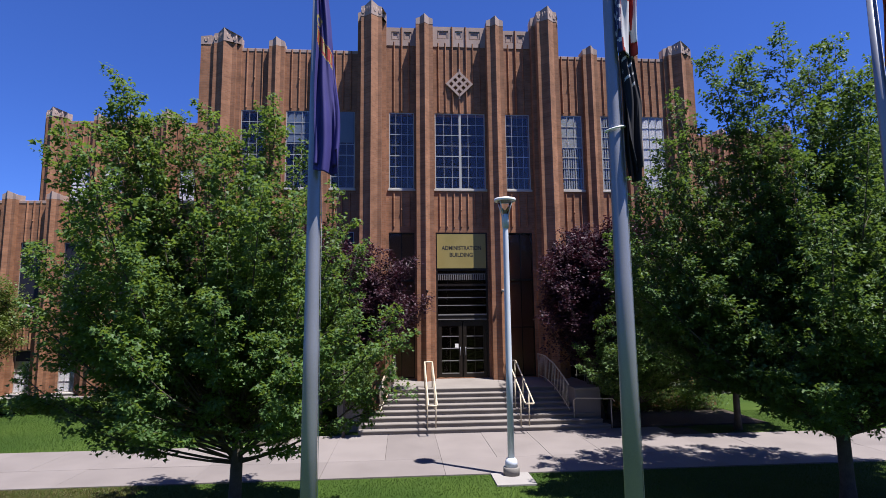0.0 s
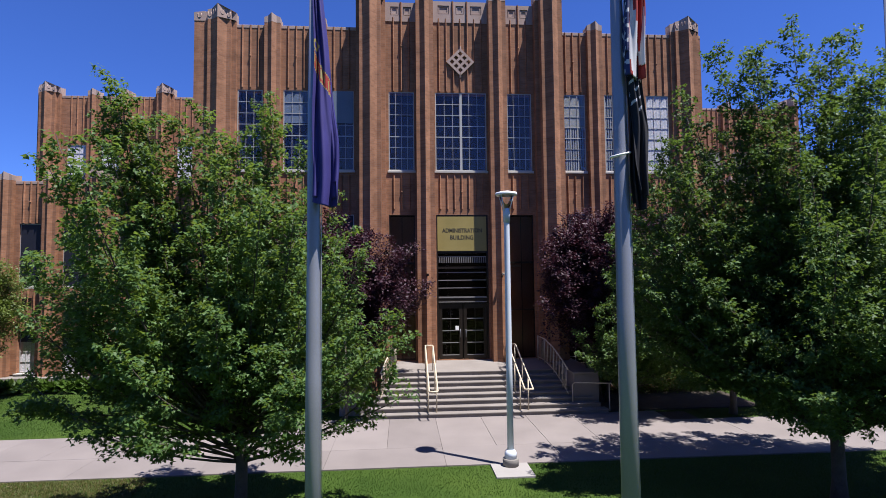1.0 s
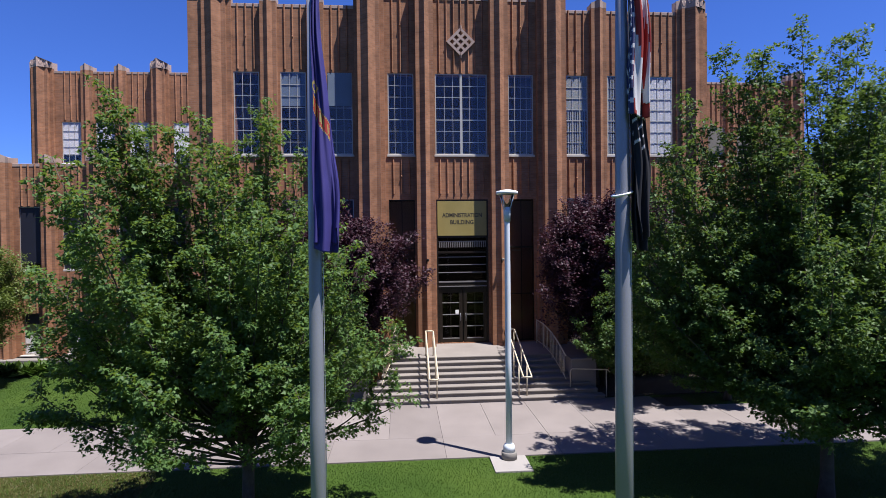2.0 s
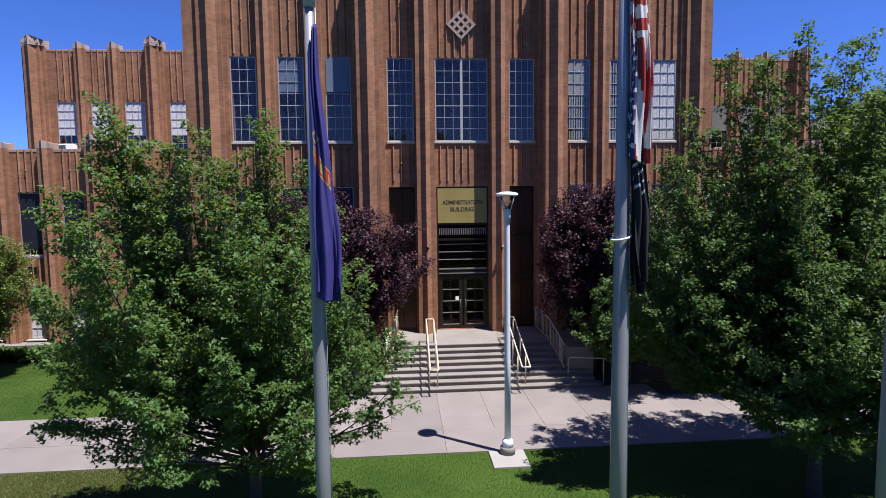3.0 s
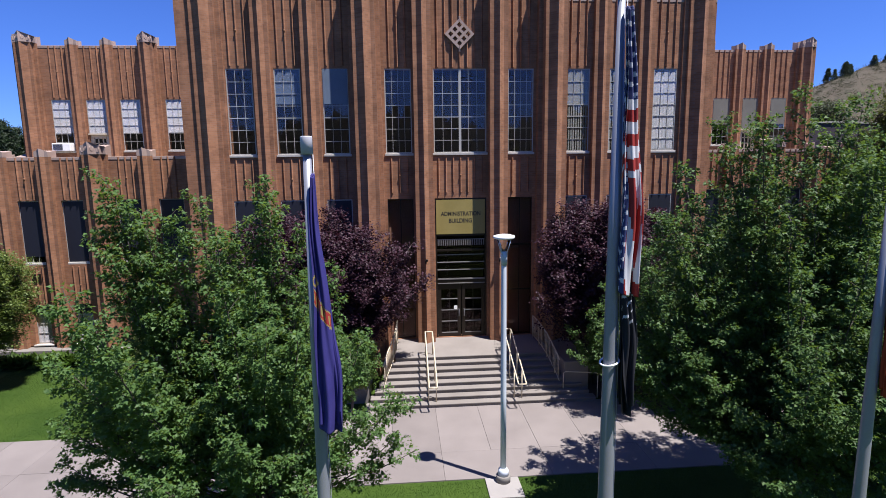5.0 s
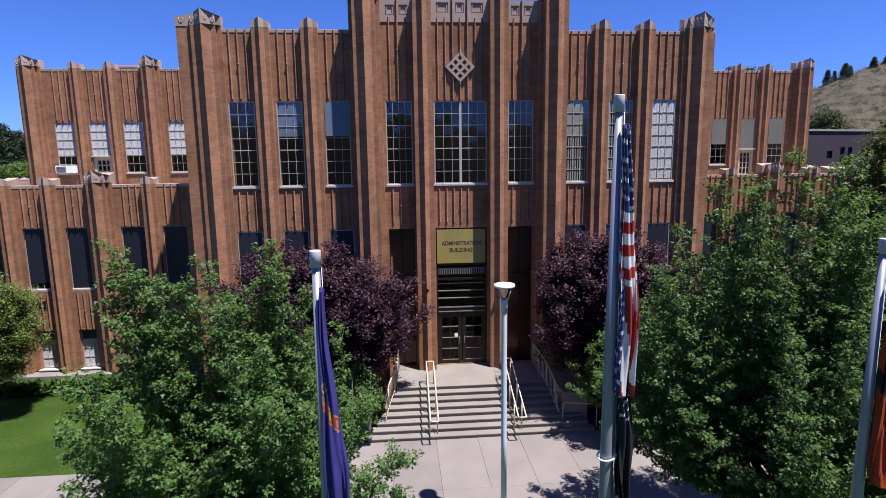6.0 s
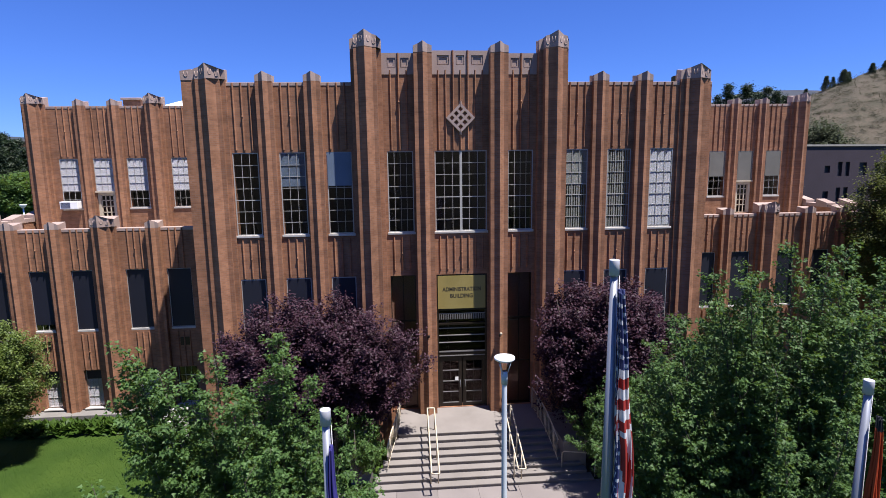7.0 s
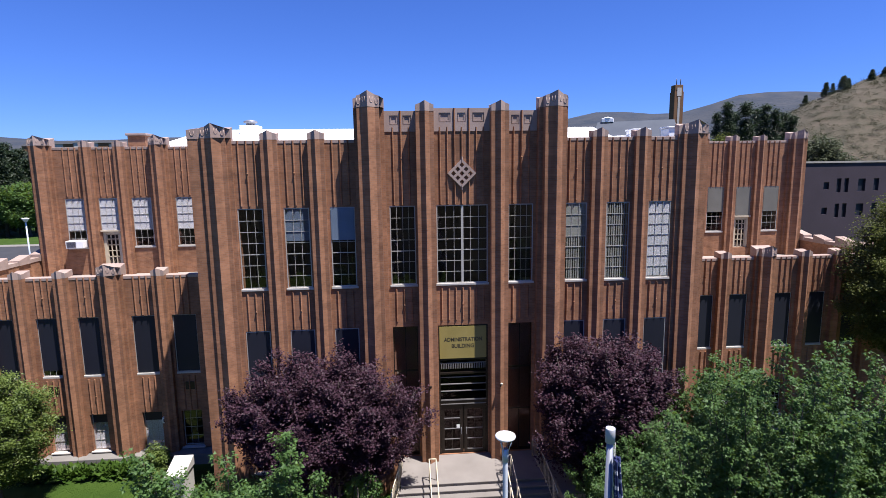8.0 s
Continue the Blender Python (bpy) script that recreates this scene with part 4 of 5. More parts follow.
tagged(part("handrail", bm, CREAM, None), "short cream pipe handrail turning away beside the steps", "handrail", group="entrance handrails").location = (5.85, 18.9, 0.0)
for x0, x1 in ((5.95, 6.85), (-2.2, -1.35)):
    ch = thing("cheek_block", ((x0 + x1) / 2, 20.6, 0), "low concrete block beside the entrance steps", "cheek wall")
    part("body", boxed(x0 - (x0 + x1) / 2, x1 - (x0 + x1) / 2, -1.5, 1.85, -0.05, 1.2, bevel=0.02), STEP, ch)
    part("coping", boxed(x0 - (x0 + x1) / 2 - 0.04, x1 - (x0 + x1) / 2 + 0.04, -1.54, 1.85, 1.204, 1.28, bevel=0.015), STEP, ch)

# ---- lamp post ----
lamp = thing("lamp_post", (2.585, 13.67, 0), "pale grey lamp post with a flat disc top", "street lamp")
part("base", lathe(bmesh.new(), [(0.195, 0.02), (0.195, 0.19), (0.185, 0.20), (0.15, 0.204)], (0, 0, 0), 28), PLINTH, lamp, "round grey concrete foot")
part("base_collar", lathe(bmesh.new(), [(0.15, 0.205), (0.145, 0.34), (0.12, 0.38), (0.09, 0.41)], (0, 0, 0), 28), LAMP_PAINT, lamp)
part("pole", lathe(bmesh.new(), [(0.082, 0.40), (0.078, 2.5), (0.068, 6.05), (0.068, 6.12)], (0, 0, 0), 20), LAMP_PAINT, lamp)
part("collar", lathe(bmesh.new(), [(0.085, 6.0), (0.09, 6.3), (0.06, 6.36)], (0, 0, 0), 20), LAMP_PAINT, lamp)
part("lamp_glass", lathe(bmesh.new(), [(0.07, 6.36), (0.12, 6.52), (0.2, 6.68)], (0, 0, 0), 20), GLASS, lamp, "clear conical diffuser")
for k in range(4):
    ang = radians(45 + 90 * k)
    bm = bmesh.new()
    tube(bm, [(0.085 * math.cos(ang), 0.085 * math.sin(ang), 6.28), (0.225 * math.cos(ang), 0.225 * math.sin(ang), 6.70)], 0.012, 6)
    part("arm", bm, LAMP_PAINT, lamp)
part("disc", lathe(bmesh.new(), [(0.26, 6.68), (0.275, 6.70), (0.27, 6.75), (0.12, 6.785), (0.02, 6.79)], (0, 0, 0), 32), WHITE, lamp, "flat white enamel disc")
pad = thing("lamp_pad", (2.585, 13.42, 0), "small square concrete pad in the lawn", "slab", kind="structure")
part("pad", boxed(-0.48, 0.44, -0.50, 0.42, -0.1, 0.022, bevel=0.01), PAD, pad)


# ---- flagpoles and flags ----
def flagpole(x, y, h, r0, r1, label):
    pole = thing("flagpole", (x, y, 0), label, "flagpole", group="flagpoles on the lawn")
    part("shaft", lathe(bmesh.new(), [(r0, 0), (r0 * 0.86 + r1 * 0.14, h * 0.4), (r0 * 0.82 + r1 * 0.18, h * 0.4 + 0.02), (r0 * 0.5 + r1 * 0.5, h * 0.72), (r1, h - 0.2)], (0, 0, 0), 24), STEEL, pole)
    part("foot_collar", lathe(bmesh.new(), [(r0 * 1.9, -0.02), (r0 * 1.9, 0.06), (r0 * 1.1, 0.12)], (0, 0, 0), 24), STEEL, pole)
    part("truck", lathe(bmesh.new(), [(r1 * 1.1, h - 0.20), (r1 * 1.42, h - 0.195), (r1 * 1.42, h - 0.01), (r1 * 1.36, h)], (0, 0, 0), 20), TRUCK, pole, "pale pulley cap")
    bm = bmesh.new()
    tube(bm, [(r0 + 0.01, -0.01, 1.3), (r0 * 0.6 + r1 * 0.4 + 0.015, -0.01, h * 0.6), (r1 + 0.02, -0.01, h - 0.2)], 0.004, 6)
    part("halyard", bm, WHITE_CLOTH, pole, "thin white rope")
    return pole


def limp_flag(x, y, z_top, length, w_top, w_low, shift, paint, label, seed=1, tail=0.0):
    """A flag that hangs limp: cloth gathered in folds beside its pole. paint(u, h, fold): which material, by the share across, the share down and the fold; tail: how much the cloth narrows at its foot."""
    rnd = random.Random(seed)
    flag = thing("flag", (x, y, z_top), label, "flag", group="limp flags")
    nh, folds, per_fold = 170, 5, 20
    nk = folds * per_fold
    ph = [rnd.uniform(0, 6.28) for _ in range(6)]
    mats, order, verts, faces, slots = [], {}, [], [], []
    edge = [rnd.uniform(0.0, 0.10) for _ in range(folds + 1)]
    for i in range(nh + 1):
        h = i / nh
        width = w_top + (w_low - w_top) * min(1.0, h * 1.25) ** 0.9 + 0.014 * math.sin(7 * h + ph[0])
        width *= 1 - tail * max(0.0, h - 0.55) / 0.45
        mid = shift * min(1.0, 0.25 + h) + 0.015 * math.sin(5 * h + ph[1]) + 0.01 * math.sin(13 * h + ph[2])
        for k in range(nk + 1):
            f = k / per_fold
            j = int(min(f, folds - 1e-6))
            t = f - j
            u = t if j % 2 == 0 else 1 - t
            u = 0.5 - 0.5 * math.cos(math.pi * u)
            reach = 1.0 - 0.22 * math.sin(j * 1.7 + 3 * h + ph[3]) ** 2 * (j / folds)
            dep = (j + t - folds / 2) * 0.03 * (0.4 + 0.6 * h) + 0.055 * h * math.sin(8 * u + 4 * h + ph[4] + j) + 0.022 * math.sin(15 * u - 3 * h + ph[5])
            z = -h * length * (1 - edge[j] * h) - 0.05 * u * h - 0.02 * math.sin(3.1 * u + j)
            verts.append((mid + (u - 0.5) * width * reach, dep, z))
    for i in range(nh):
        for k in range(nk):
            a0 = i * (nk + 1) + k
            faces.append((a0, a0 + 1, a0 + nk + 2, a0 + nk + 1))
            f = (k + 0.5) / per_fold
            j = int(f)
            u = f - j if j % 2 == 0 else 1 - (f - j)
            m = paint(u, (i + 0.5) / nh, j)
            if m.name not in order:
                order[m.name] = len(mats)
                mats.append(m)
            slots.append(order[m.name])
    me = bpy.data.meshes.new("cloth")
    me.from_pydata(verts, [], faces)
    for m in mats:
        me.materials.append(m)
    me.polygons.foreach_set("material_index", slots)
    me.shade_smooth()
    cloth = part("cloth", me, mats[0], flag)
    sol = cloth.modifiers.new("thickness", "SOLIDIFY")
    sol.thickness = 0.005
    return flag


def stars_stripes(u, h, j):
    if h < 0.30 or (u < 0.3 and j > 1 and h < 0.46) or (h > 0.6 and u < 0.26):
        p, q = (u * 2.5 + 0.5 * (int(h * 30) % 2)) % 1, (h * 30) % 1
        return WHITE_CLOTH if abs(p - 0.5) * 0.8 + abs(q - 0.5) < 0.30 else NAVY_CLOTH
    if h < 0.57:
        return WHITE_CLOTH if int((h - 0.30) / 0.042 + 0.35 * u) % 2 == 0 else RED_CLOTH
    return RED_CLOTH if int(u * 2.6 - h * 3.2 + 9.3 + j) % 2 == 0 else WHITE_CLOTH


def state_blue(u, h, j):
    if 0.014 < math.hypot((u - 0.2) * 0.13, (h - 0.40) * 1.4) < 0.03 and j < 1:
        return GOLD
    line = h - (0.445 + 0.13 * u)
    if abs(line) < 0.034 and j < 1 and u > 0.06:
        if abs(line) > 0.027 or (abs(line) < 0.017 and int(u * 15) % 2):
            return GOLD
        return RED_CLOTH
    return BLUE_CLOTH


def dark_memorial(u, h, j):
    if h > 0.965 and u > 0.78:
        return WHITE_CLOTH
    if j < 1 and 0.1 < h < 0.24 and 0.15 < u < 0.4 and int(h * 90) % 3 == 0:
        return WHITE_CLOTH
    if j < 1 and 0.26 < h < 0.46 and int(h * 64 + u * 7) % 4 == 0 and int(u * 9 + h * 20) % 3:
        return WHITE_CLOTH
    return BLACK_CLOTH


def orange_field(u, h, j):
    if abs(h - 0.475 - 0.03 * math.sin(5 * u)) < 0.05 and u < 0.75 or h < 0.06:
        return BLACK_CLOTH
    return WHITE_CLOTH if h > 0.3 and abs(u - 0.66) < 0.02 and j < 2 else ORANGE_CLOTH


POLES = [(-1.02, 6.48, 8.83, 0.090, 0.047), (2.56, 6.53, 10.57, 0.106, 0.044), (6.30, 6.75, 8.76, 0.088, 0.046)]
for px, py, ph, pr0, pr1 in POLES:
    flagpole(px, py, ph, pr0, pr1, "tapered brushed aluminium flagpole standing in the lawn")
limp_flag(-0.98, 6.36, 8.40, 2.95, 0.03, 0.26, 0.09, state_blue, "limp blue state flag with a gold seal and red ribbon", 3)
limp_flag(2.62, 6.43, 10.20, 3.25, 0.10, 0.23, 0.085, stars_stripes, "limp flag with red and white stripes and white stars on navy", 5)
limp_flag(2.66, 6.46, 7.52, 2.15, 0.12, 0.23, 0.10, dark_memorial, "limp black flag with white markings", 8, tail=0.55)
limp_flag(6.37, 6.62, 8.27, 2.95, 0.03, 0.25, 0.08, orange_field, "limp orange flag with a black emblem", 11)
ring = thing("halyard_weight", (2.56, 6.53, 6.05), "white beaded retainer ring round the flagpole", "rope ring")
bm = bmesh.new()
tube(bm, [(0.115 * math.cos(k * math.pi / 10) - 0.005, 0.115 * math.sin(k * math.pi / 10), 0.03 * math.cos(k * math.pi / 10 - 0.4)) for k in range(21)], 0.013, 6, caps=False)
part("beads", bm, WHITE, ring)


# ---- trees and plants ----
def leaf_mesh(name, centres, rng, per, spread, size, mat, droop=0.25, lobes=False):
    """Many small folded leaves round the given centres, as one mesh."""
    c = np.repeat(np.asarray(centres), per, axis=0)
    n = len(c)
    r = rng.normal(size=(n, 3)) * spread
    p = c + r
    yaw = rng.uniform(0, 2 * np.pi, n)
    pitch = rng.normal(-droop, 0.40, n)
    d = np.stack([np.cos(yaw) * np.cos(pitch), np.sin(yaw) * np.cos(pitch), np.sin(pitch)], 1)
    roll = rng.normal(0, 0.45, n)
    side0 = np.stack([-np.sin(yaw), np.cos(yaw), np.zeros(n)], 1)
    up0 = np.cross(d, side0)
    side = side0 * np.cos(roll)[:, None] + up0 * np.sin(roll)[:, None]
    up = np.cross(side, d)
    L = (size * rng.uniform(0.65, 1.3, n))[:, None]
    w = L * (0.46 if lobes else 0.30)
    if lobes:
        pts = [p, p + d * L * 0.35 + side * w + up * L * 0.12, p + d * L * 0.62 + side * w * 0.35 + up * L * 0.05, p + d * L, p + d * L * 0.62 - side * w * 0.35 + up * L * 0.05, p + d * L * 0.35 - side * w + up * L * 0.12]
        quads = np.array([[0, 1, 2, 3], [0, 3, 4, 5]])
    else:
        pts = [p, p + d * L * 0.5 + side * w + up * L * 0.1, p + d * L, p + d * L * 0.5 - side * w + up * L * 0.1]
        quads = np.array([[0, 1, 2], [0, 2, 3]])
    k = len(pts)
    verts = np.stack(pts, 1).reshape(-1, 3)
    faces = (np.arange(n)[:, None, None] * k + quads[None]).reshape(-1, quads.shape[1])
    me = bpy.data.meshes.new(name)
    q = quads.shape[1]
    me.vertices.add(len(verts))
    me.vertices.foreach_set("co", verts.ravel())
    me.loops.add(faces.size)
    me.loops.foreach_set("vertex_index", faces.ravel())
    me.polygons.add(len(faces))
    me.polygons.foreach_set("loop_start", np.arange(len(faces)) * q)
    me.update()
    me.validate()
    me.materials.append(mat)
    return me


def tree(name, at, label, trunk_r, fork, centre, radii, n_clump, per, spread, size, leaf_mat, seed, hollow=0.45, stems=1, lobes=True, limbs=11, category="tree", low_cut=-1.0, flat=0.6, spray=0.9, lift=0.9, plumes=0, plume_width=0.5, fan=None):
    """A tree: tapered trunk, forking limbs, and a crown of separate leaves in uneven clumps inside an egg of those radii."""
    rng = np.random.default_rng(seed)
    top = thing(name, at, label, category)
    centre, radii = np.array(centre), np.array(radii)
    # leafy sprays: each starts inside an uneven egg and reaches outwards and up, so the outline is feathery with gaps
    lumps = rng.normal(size=(22, 3))
    lumps /= np.linalg.norm(lumps, axis=1)[:, None]
    gain = rng.uniform(-0.26, 0.14, 22)
    out, nodes = [], []
    while len(out) < n_clump:
        d = rng.normal(size=3)
        d /= np.linalg.norm(d)
        if d[2] < low_cut:
            continue
        reach = 1 + float(np.sum(gain * np.exp((lumps @ d - 1) * 14)))
        f = (hollow ** 3 + rng.random() * (1 - hollow ** 3)) ** (1 / 3) * reach * 0.88
        c = centre + d * f * radii
        way = np.array([d[0] * 0.9, d[1] * 0.9, lift * (0.75 + 0.5 * d[2])]) + rng.normal(0, 0.28, 3)
        way /= np.linalg.norm(way)
        span = spray * rng.uniform(0.5, 1.35) * (0.7 + 0.5 * max(0.0, d[2]))
        out.append(c)
        for k in range(6):
            t = k / 5
            nodes.append(c + way * span * (t - 0.35) + np.array([0, 0, -0.10 * span * t * t]) + rng.normal(0, 0.05, 3))
    out = np.array(out)
    # upswept leaders: long limbs that fan out from the low fork, each ending in a leafy plume
    ends = []
    while len(ends) < plumes:
        d = rng.normal(size=3)
        d /= np.linalg.norm(d)
        if d[2] > -0.45 + 0.4 * rng.random():
            ends.append(np.array(fan[0]) + d * np.array(fan[1]) * rng.uniform(0.70, 1.08))
    long_limbs = []
    for e in ends:
        base = np.array([0, 0, fork * rng.uniform(0.8, 1.5)])
        ctrl = np.array([e[0] * 0.62, e[1] * 0.62, base[2] + (e[2] - base[2]) * 0.36]) + rng.normal(0, 0.15, 3)
        length = float(np.linalg.norm(e - base))
        line = [base * (1 - t) ** 2 + ctrl * 2 * t * (1 - t) + e * t * t for t in np.linspace(0, 1, 9)]
        long_limbs.append(line)
        for t in np.linspace(0.34, 1.0, int(length * 9)):
            c = base * (1 - t) ** 2 + ctrl * 2 * t * (1 - t) + e * t * t
            wd = plume_width * (1 - t) ** 0.55 + 0.06
            nodes.append(c + rng.normal(size=3) * np.array([wd, wd, wd * 0.6]))
    # trunk and limbs
    bm = bmesh.new()
    tips = []
    for s_i in range(stems):
        ox, oy = (rng.normal(0, 0.10, 2) if stems > 1 else (0, 0))
        pts = [Vector((ox, oy, -0.05)), Vector((ox * 1.3, oy * 1.3, fork * 0.35)), Vector((ox * 2.2 + rng.normal(0, 0.05), oy * 2.2, fork)),
               Vector((ox * 4 + rng.normal(0, 0.12), oy * 4 + rng.normal(0, 0.12), fork + (centre[2] - fork) * 0.8)), Vector((ox * 5 + rng.normal(0, 0.2), oy * 5, centre[2] + radii[2] * 0.75))]
        r = trunk_r / math.sqrt(stems)
        tube(bm, pts, [r * 1.35, r, r * 0.85, r * 0.5, r * 0.12], 10)
        tips.append(pts)
    part("trunk", bm, BARK, top)
    ways = []
    for k in range(limbs):
        a = 2 * math.pi * k / limbs + rng.uniform(-0.25, 0.25)
        pts = tips[k % stems]
        start = pts[2].lerp(pts[3], rng.uniform(0, 0.9))
        e = centre + radii * np.array([math.cos(a) * 0.72, math.sin(a) * 0.72, rng.uniform(-0.35, 0.7)])
        end = Vector(e)
        mid = start.lerp(end, 0.5) + Vector((0, 0, rng.uniform(-0.1, 0.3)))
        q = [start, start.lerp(mid, 0.5) + Vector((0, 0, 0.05)), mid, end]
        bm = bmesh.new()
        tube(bm, q, [trunk_r * 0.42, trunk_r * 0.34, trunk_r * 0.24, trunk_r * 0.07], 7)
        part("limb", bm, BARK, top)
        ways += [q[1], q[2], q[3], q[2].lerp(q[3], 0.5)]
    hub = np.array([tuple(w) for w in ways])
    bm = bmesh.new()
    allc = np.array(nodes)
    for line in long_limbs:
        tube(bm, line, [0.045 - 0.0048 * k for k in range(9)], 6)
    for c in out[:: max(1, len(out) // 130)]:
        j = int(np.argmin(np.linalg.norm(hub - c, axis=1)))
        b = Vector(hub[j])
        v = Vector(c)
        tube(bm, [b, b.lerp(v, 0.5) + Vector((0, 0, 0.06)), v], [0.022, 0.015, 0.006], 5)
    tagged(part("twig_tangle", bm, BARK, top), kind="stuff")
    me = leaf_mesh("crown", allc, rng, per, np.array([spread, spread, spread * flat]), size, leaf_mat, lobes=lobes)
    part("crown", me, leaf_mat, top, "crown of separate leaves")
    return top


def tuft_mesh(name, tufts, rng, per, reach, size, mat):
    """Flat tufts of lobed leaves: each tuft is (x, y, z, yaw of its twig); the leaves fan out from the twig and hang a little."""
    t = np.repeat(np.asarray(tufts), per, axis=0)
    n = len(t)
    fanout = rng.normal(0, 1.2, n)
    yaw = t[:, 3] + fanout
    r = reach * np.sqrt(rng.random(n))
    p = t[:, :3] + np.stack([np.cos(yaw) * r, np.sin(yaw) * r, rng.normal(0, 0.04, n) - 0.30 * r * r / reach], 1)
    yaw = yaw + rng.normal(0, 0.45, n)
    pitch = rng.normal(-0.25, 0.48, n)
    d = np.stack([np.cos(yaw) * np.cos(pitch), np.sin(yaw) * np.cos(pitch), np.sin(pitch)], 1)
    roll = rng.normal(0, 0.55, n)
    side0 = np.stack([-np.sin(yaw), np.cos(yaw), np.zeros(n)], 1)
    side = side0 * np.cos(roll)[:, None] + np.cross(d, side0) * np.sin(roll)[:, None]
    up = np.cross(d, side)
    L = (size * rng.uniform(0.6, 1.25, n))[:, None]
    w = L * 0.52
    pts = [p, p + d * L * 0.18 + side * w + up * L * 0.05, p + d * L * 0.50 + side * w * 0.42 + up * L * 0.06, p + d * L - up * L * 0.05,
           p + d * L * 0.50 - side * w * 0.42 + up * L * 0.06, p + d * L * 0.18 - side * w + up * L * 0.05]
    quads = np.array([[0, 1, 2, 3], [0, 3, 4, 5]])
    verts = np.stack(pts, 1).reshape(-1, 3)
    faces = (np.arange(n)[:, None, None] * 6 + quads[None]).reshape(-1, 4)
    me = bpy.data.meshes.new(name)
    me.vertices.add(len(verts))
    me.vertices.foreach_set("co", verts.ravel())
    me.loops.add(faces.size)
    me.loops.foreach_set("vertex_index", faces.ravel())
    me.polygons.add(len(faces))
    me.polygons.foreach_set("loop_start", np.arange(len(faces)) * 4)
    me.update()
    me.validate()
    me.materials.append(mat)
    return me


def maple(name, at, label, trunk_r, fork, centre, radii, plumes, seed, leaders=(), per=19, size=0.074, shoot=0.72, gap=0.23, keep=None, bare=0.30, leaf=None):
    """A maple: a short trunk, limbs that fan out from a low fork and turn upwards, side shoots all along them, and flat tufts of lobed leaves on the shoots. centre and radii: the egg in which the limbs end."""
    rng = np.random.default_rng(seed)
    top = thing(name, at, label, "tree")
    ends = [np.array(q) - np.array([at[0], at[1], 0.0]) for q in leaders]
    while len(ends) < plumes + len(leaders):
        d = rng.normal(size=3)
        d /= np.linalg.norm(d)
        e = np.array(centre) + d * np.array(radii) * rng.uniform(0.62, 1.04)
        if d[2] > -0.85 + 0.3 * rng.random() and e[2] > 1.6 and (keep is None or keep(e[0] + at[0], e[1] + at[1], e[2])):
            ends.append(e)
    bm = bmesh.new()
    tube(bm, [(0, 0, -0.05), (0.02, 0, fork * 0.3), (0.03, 0.02, fork), (0.02, 0.05, fork * 1.7), (0.0, 0.0, centre[2] + radii[2] * 0.6)],
         [trunk_r * 1.35, trunk_r, trunk_r * 0.9, trunk_r * 0.6, 0.02], 12)
    part("trunk", bm, BARK, top)
    twigs = bmesh.new()
    tufts = []
    for i, e in enumerate(ends):
        base = np.array([0.02, 0.03, fork * rng.uniform(0.85, 1.7)])
        ctrl = np.array([e[0] * 0.66, e[1] * 0.66, base[2] + (e[2] - base[2]) * 0.34]) + rng.normal(0, 0.14, 3)
        curve = lambda t: base * (1 - t) ** 2 + ctrl * 2 * t * (1 - t) + e * t * t
        length = float(np.linalg.norm(ctrl - base) + np.linalg.norm(e - ctrl))
        thick = trunk_r * (0.42 if i % 6 == 0 else 0.24)
        line = [curve(t) for t in np.linspace(0, 1, 9)]
        bml = bmesh.new() if i % 6 == 0 else twigs
        tube(bml, line, [thick + (0.006 - thick) * k / 8 for k in range(9)], 6)
        if i % 6 == 0:
            part("limb", bml, BARK, top)
        count = int(length / (gap * (0.8 if e[2] > 6.5 else 1.0)))
        spin = rng.uniform(0, 6.28)
        for j in range(count + 1):
            t = bare + (1 - bare) * j / count
            c = curve(t)
            along = curve(min(1.0, t + 0.03)) - curve(t - 0.03)
            along /= np.linalg.norm(along)
            spin += 2.4 + rng.normal(0, 0.35)
            out = np.array([math.cos(spin), math.sin(spin), 0.15])
            way = out * 0.74 + along * 0.72 + rng.normal(0, 0.12, 3)
            way /= np.linalg.norm(way)
            long_s = shoot * (0.38 + 0.80 * (1 - t) ** 0.7) * rng.uniform(0.6, 1.25)
            tip = c + way * long_s - np.array([0, 0, 0.10 * long_s])
            if keep is not None and not keep(tip[0] + at[0], tip[1] + at[1], tip[2]):
                continue
            if (i + j) % 3 == 0:
                tube(twigs, [c, c + way * long_s * 0.5, tip], [0.010, 0.007, 0.003], 3, caps=False)
            yaw = math.atan2(way[1], way[0])
            for f in np.linspace(0.18, 1.0, 5 if long_s > 0.5 else 3 if long_s > 0.25 else 2):
                tufts.append((*(c + way * long_s * f - np.array([0, 0, 0.10 * long_s * f * f])), yaw))
        tufts += [(*e, rng.uniform(0, 6.28)), (*(e + np.array([0, 0, -0.10])), rng.uniform(0, 6.28))]
    tagged(part("twig_tangle", twigs, BARK, top), kind="stuff")
    leaf = leaf or MAPLE_LEAF
    part("crown", tuft_mesh("crown", tufts, rng, per, 0.125, size, leaf), leaf, top, "crown of separate lobed leaves in flat tufts")
    return top


def slope_side(x, y, z):
    """The young maple leans away from the entrance: its crown ends on a slope there, and its low boughs leave gaps."""
    if z < 3.0 and noise.noise(Vector((x * 1.25, y * 1.25, z * 1.5))) > 0.06 + 0.12 * max(0.0, z - 2.2):
        return False
    return x < float(np.interp(z, (1.5, 2.7, 3.9, 5.0, 6.2, 7.1, 8.6), (0.9, 0.8, 0.55, 0.0, -0.9, -1.6, -2.2))) and z > 1.25 and x > -0.665 * (y - 0.4) - (0.25 if z < 2.8 else 0.0)


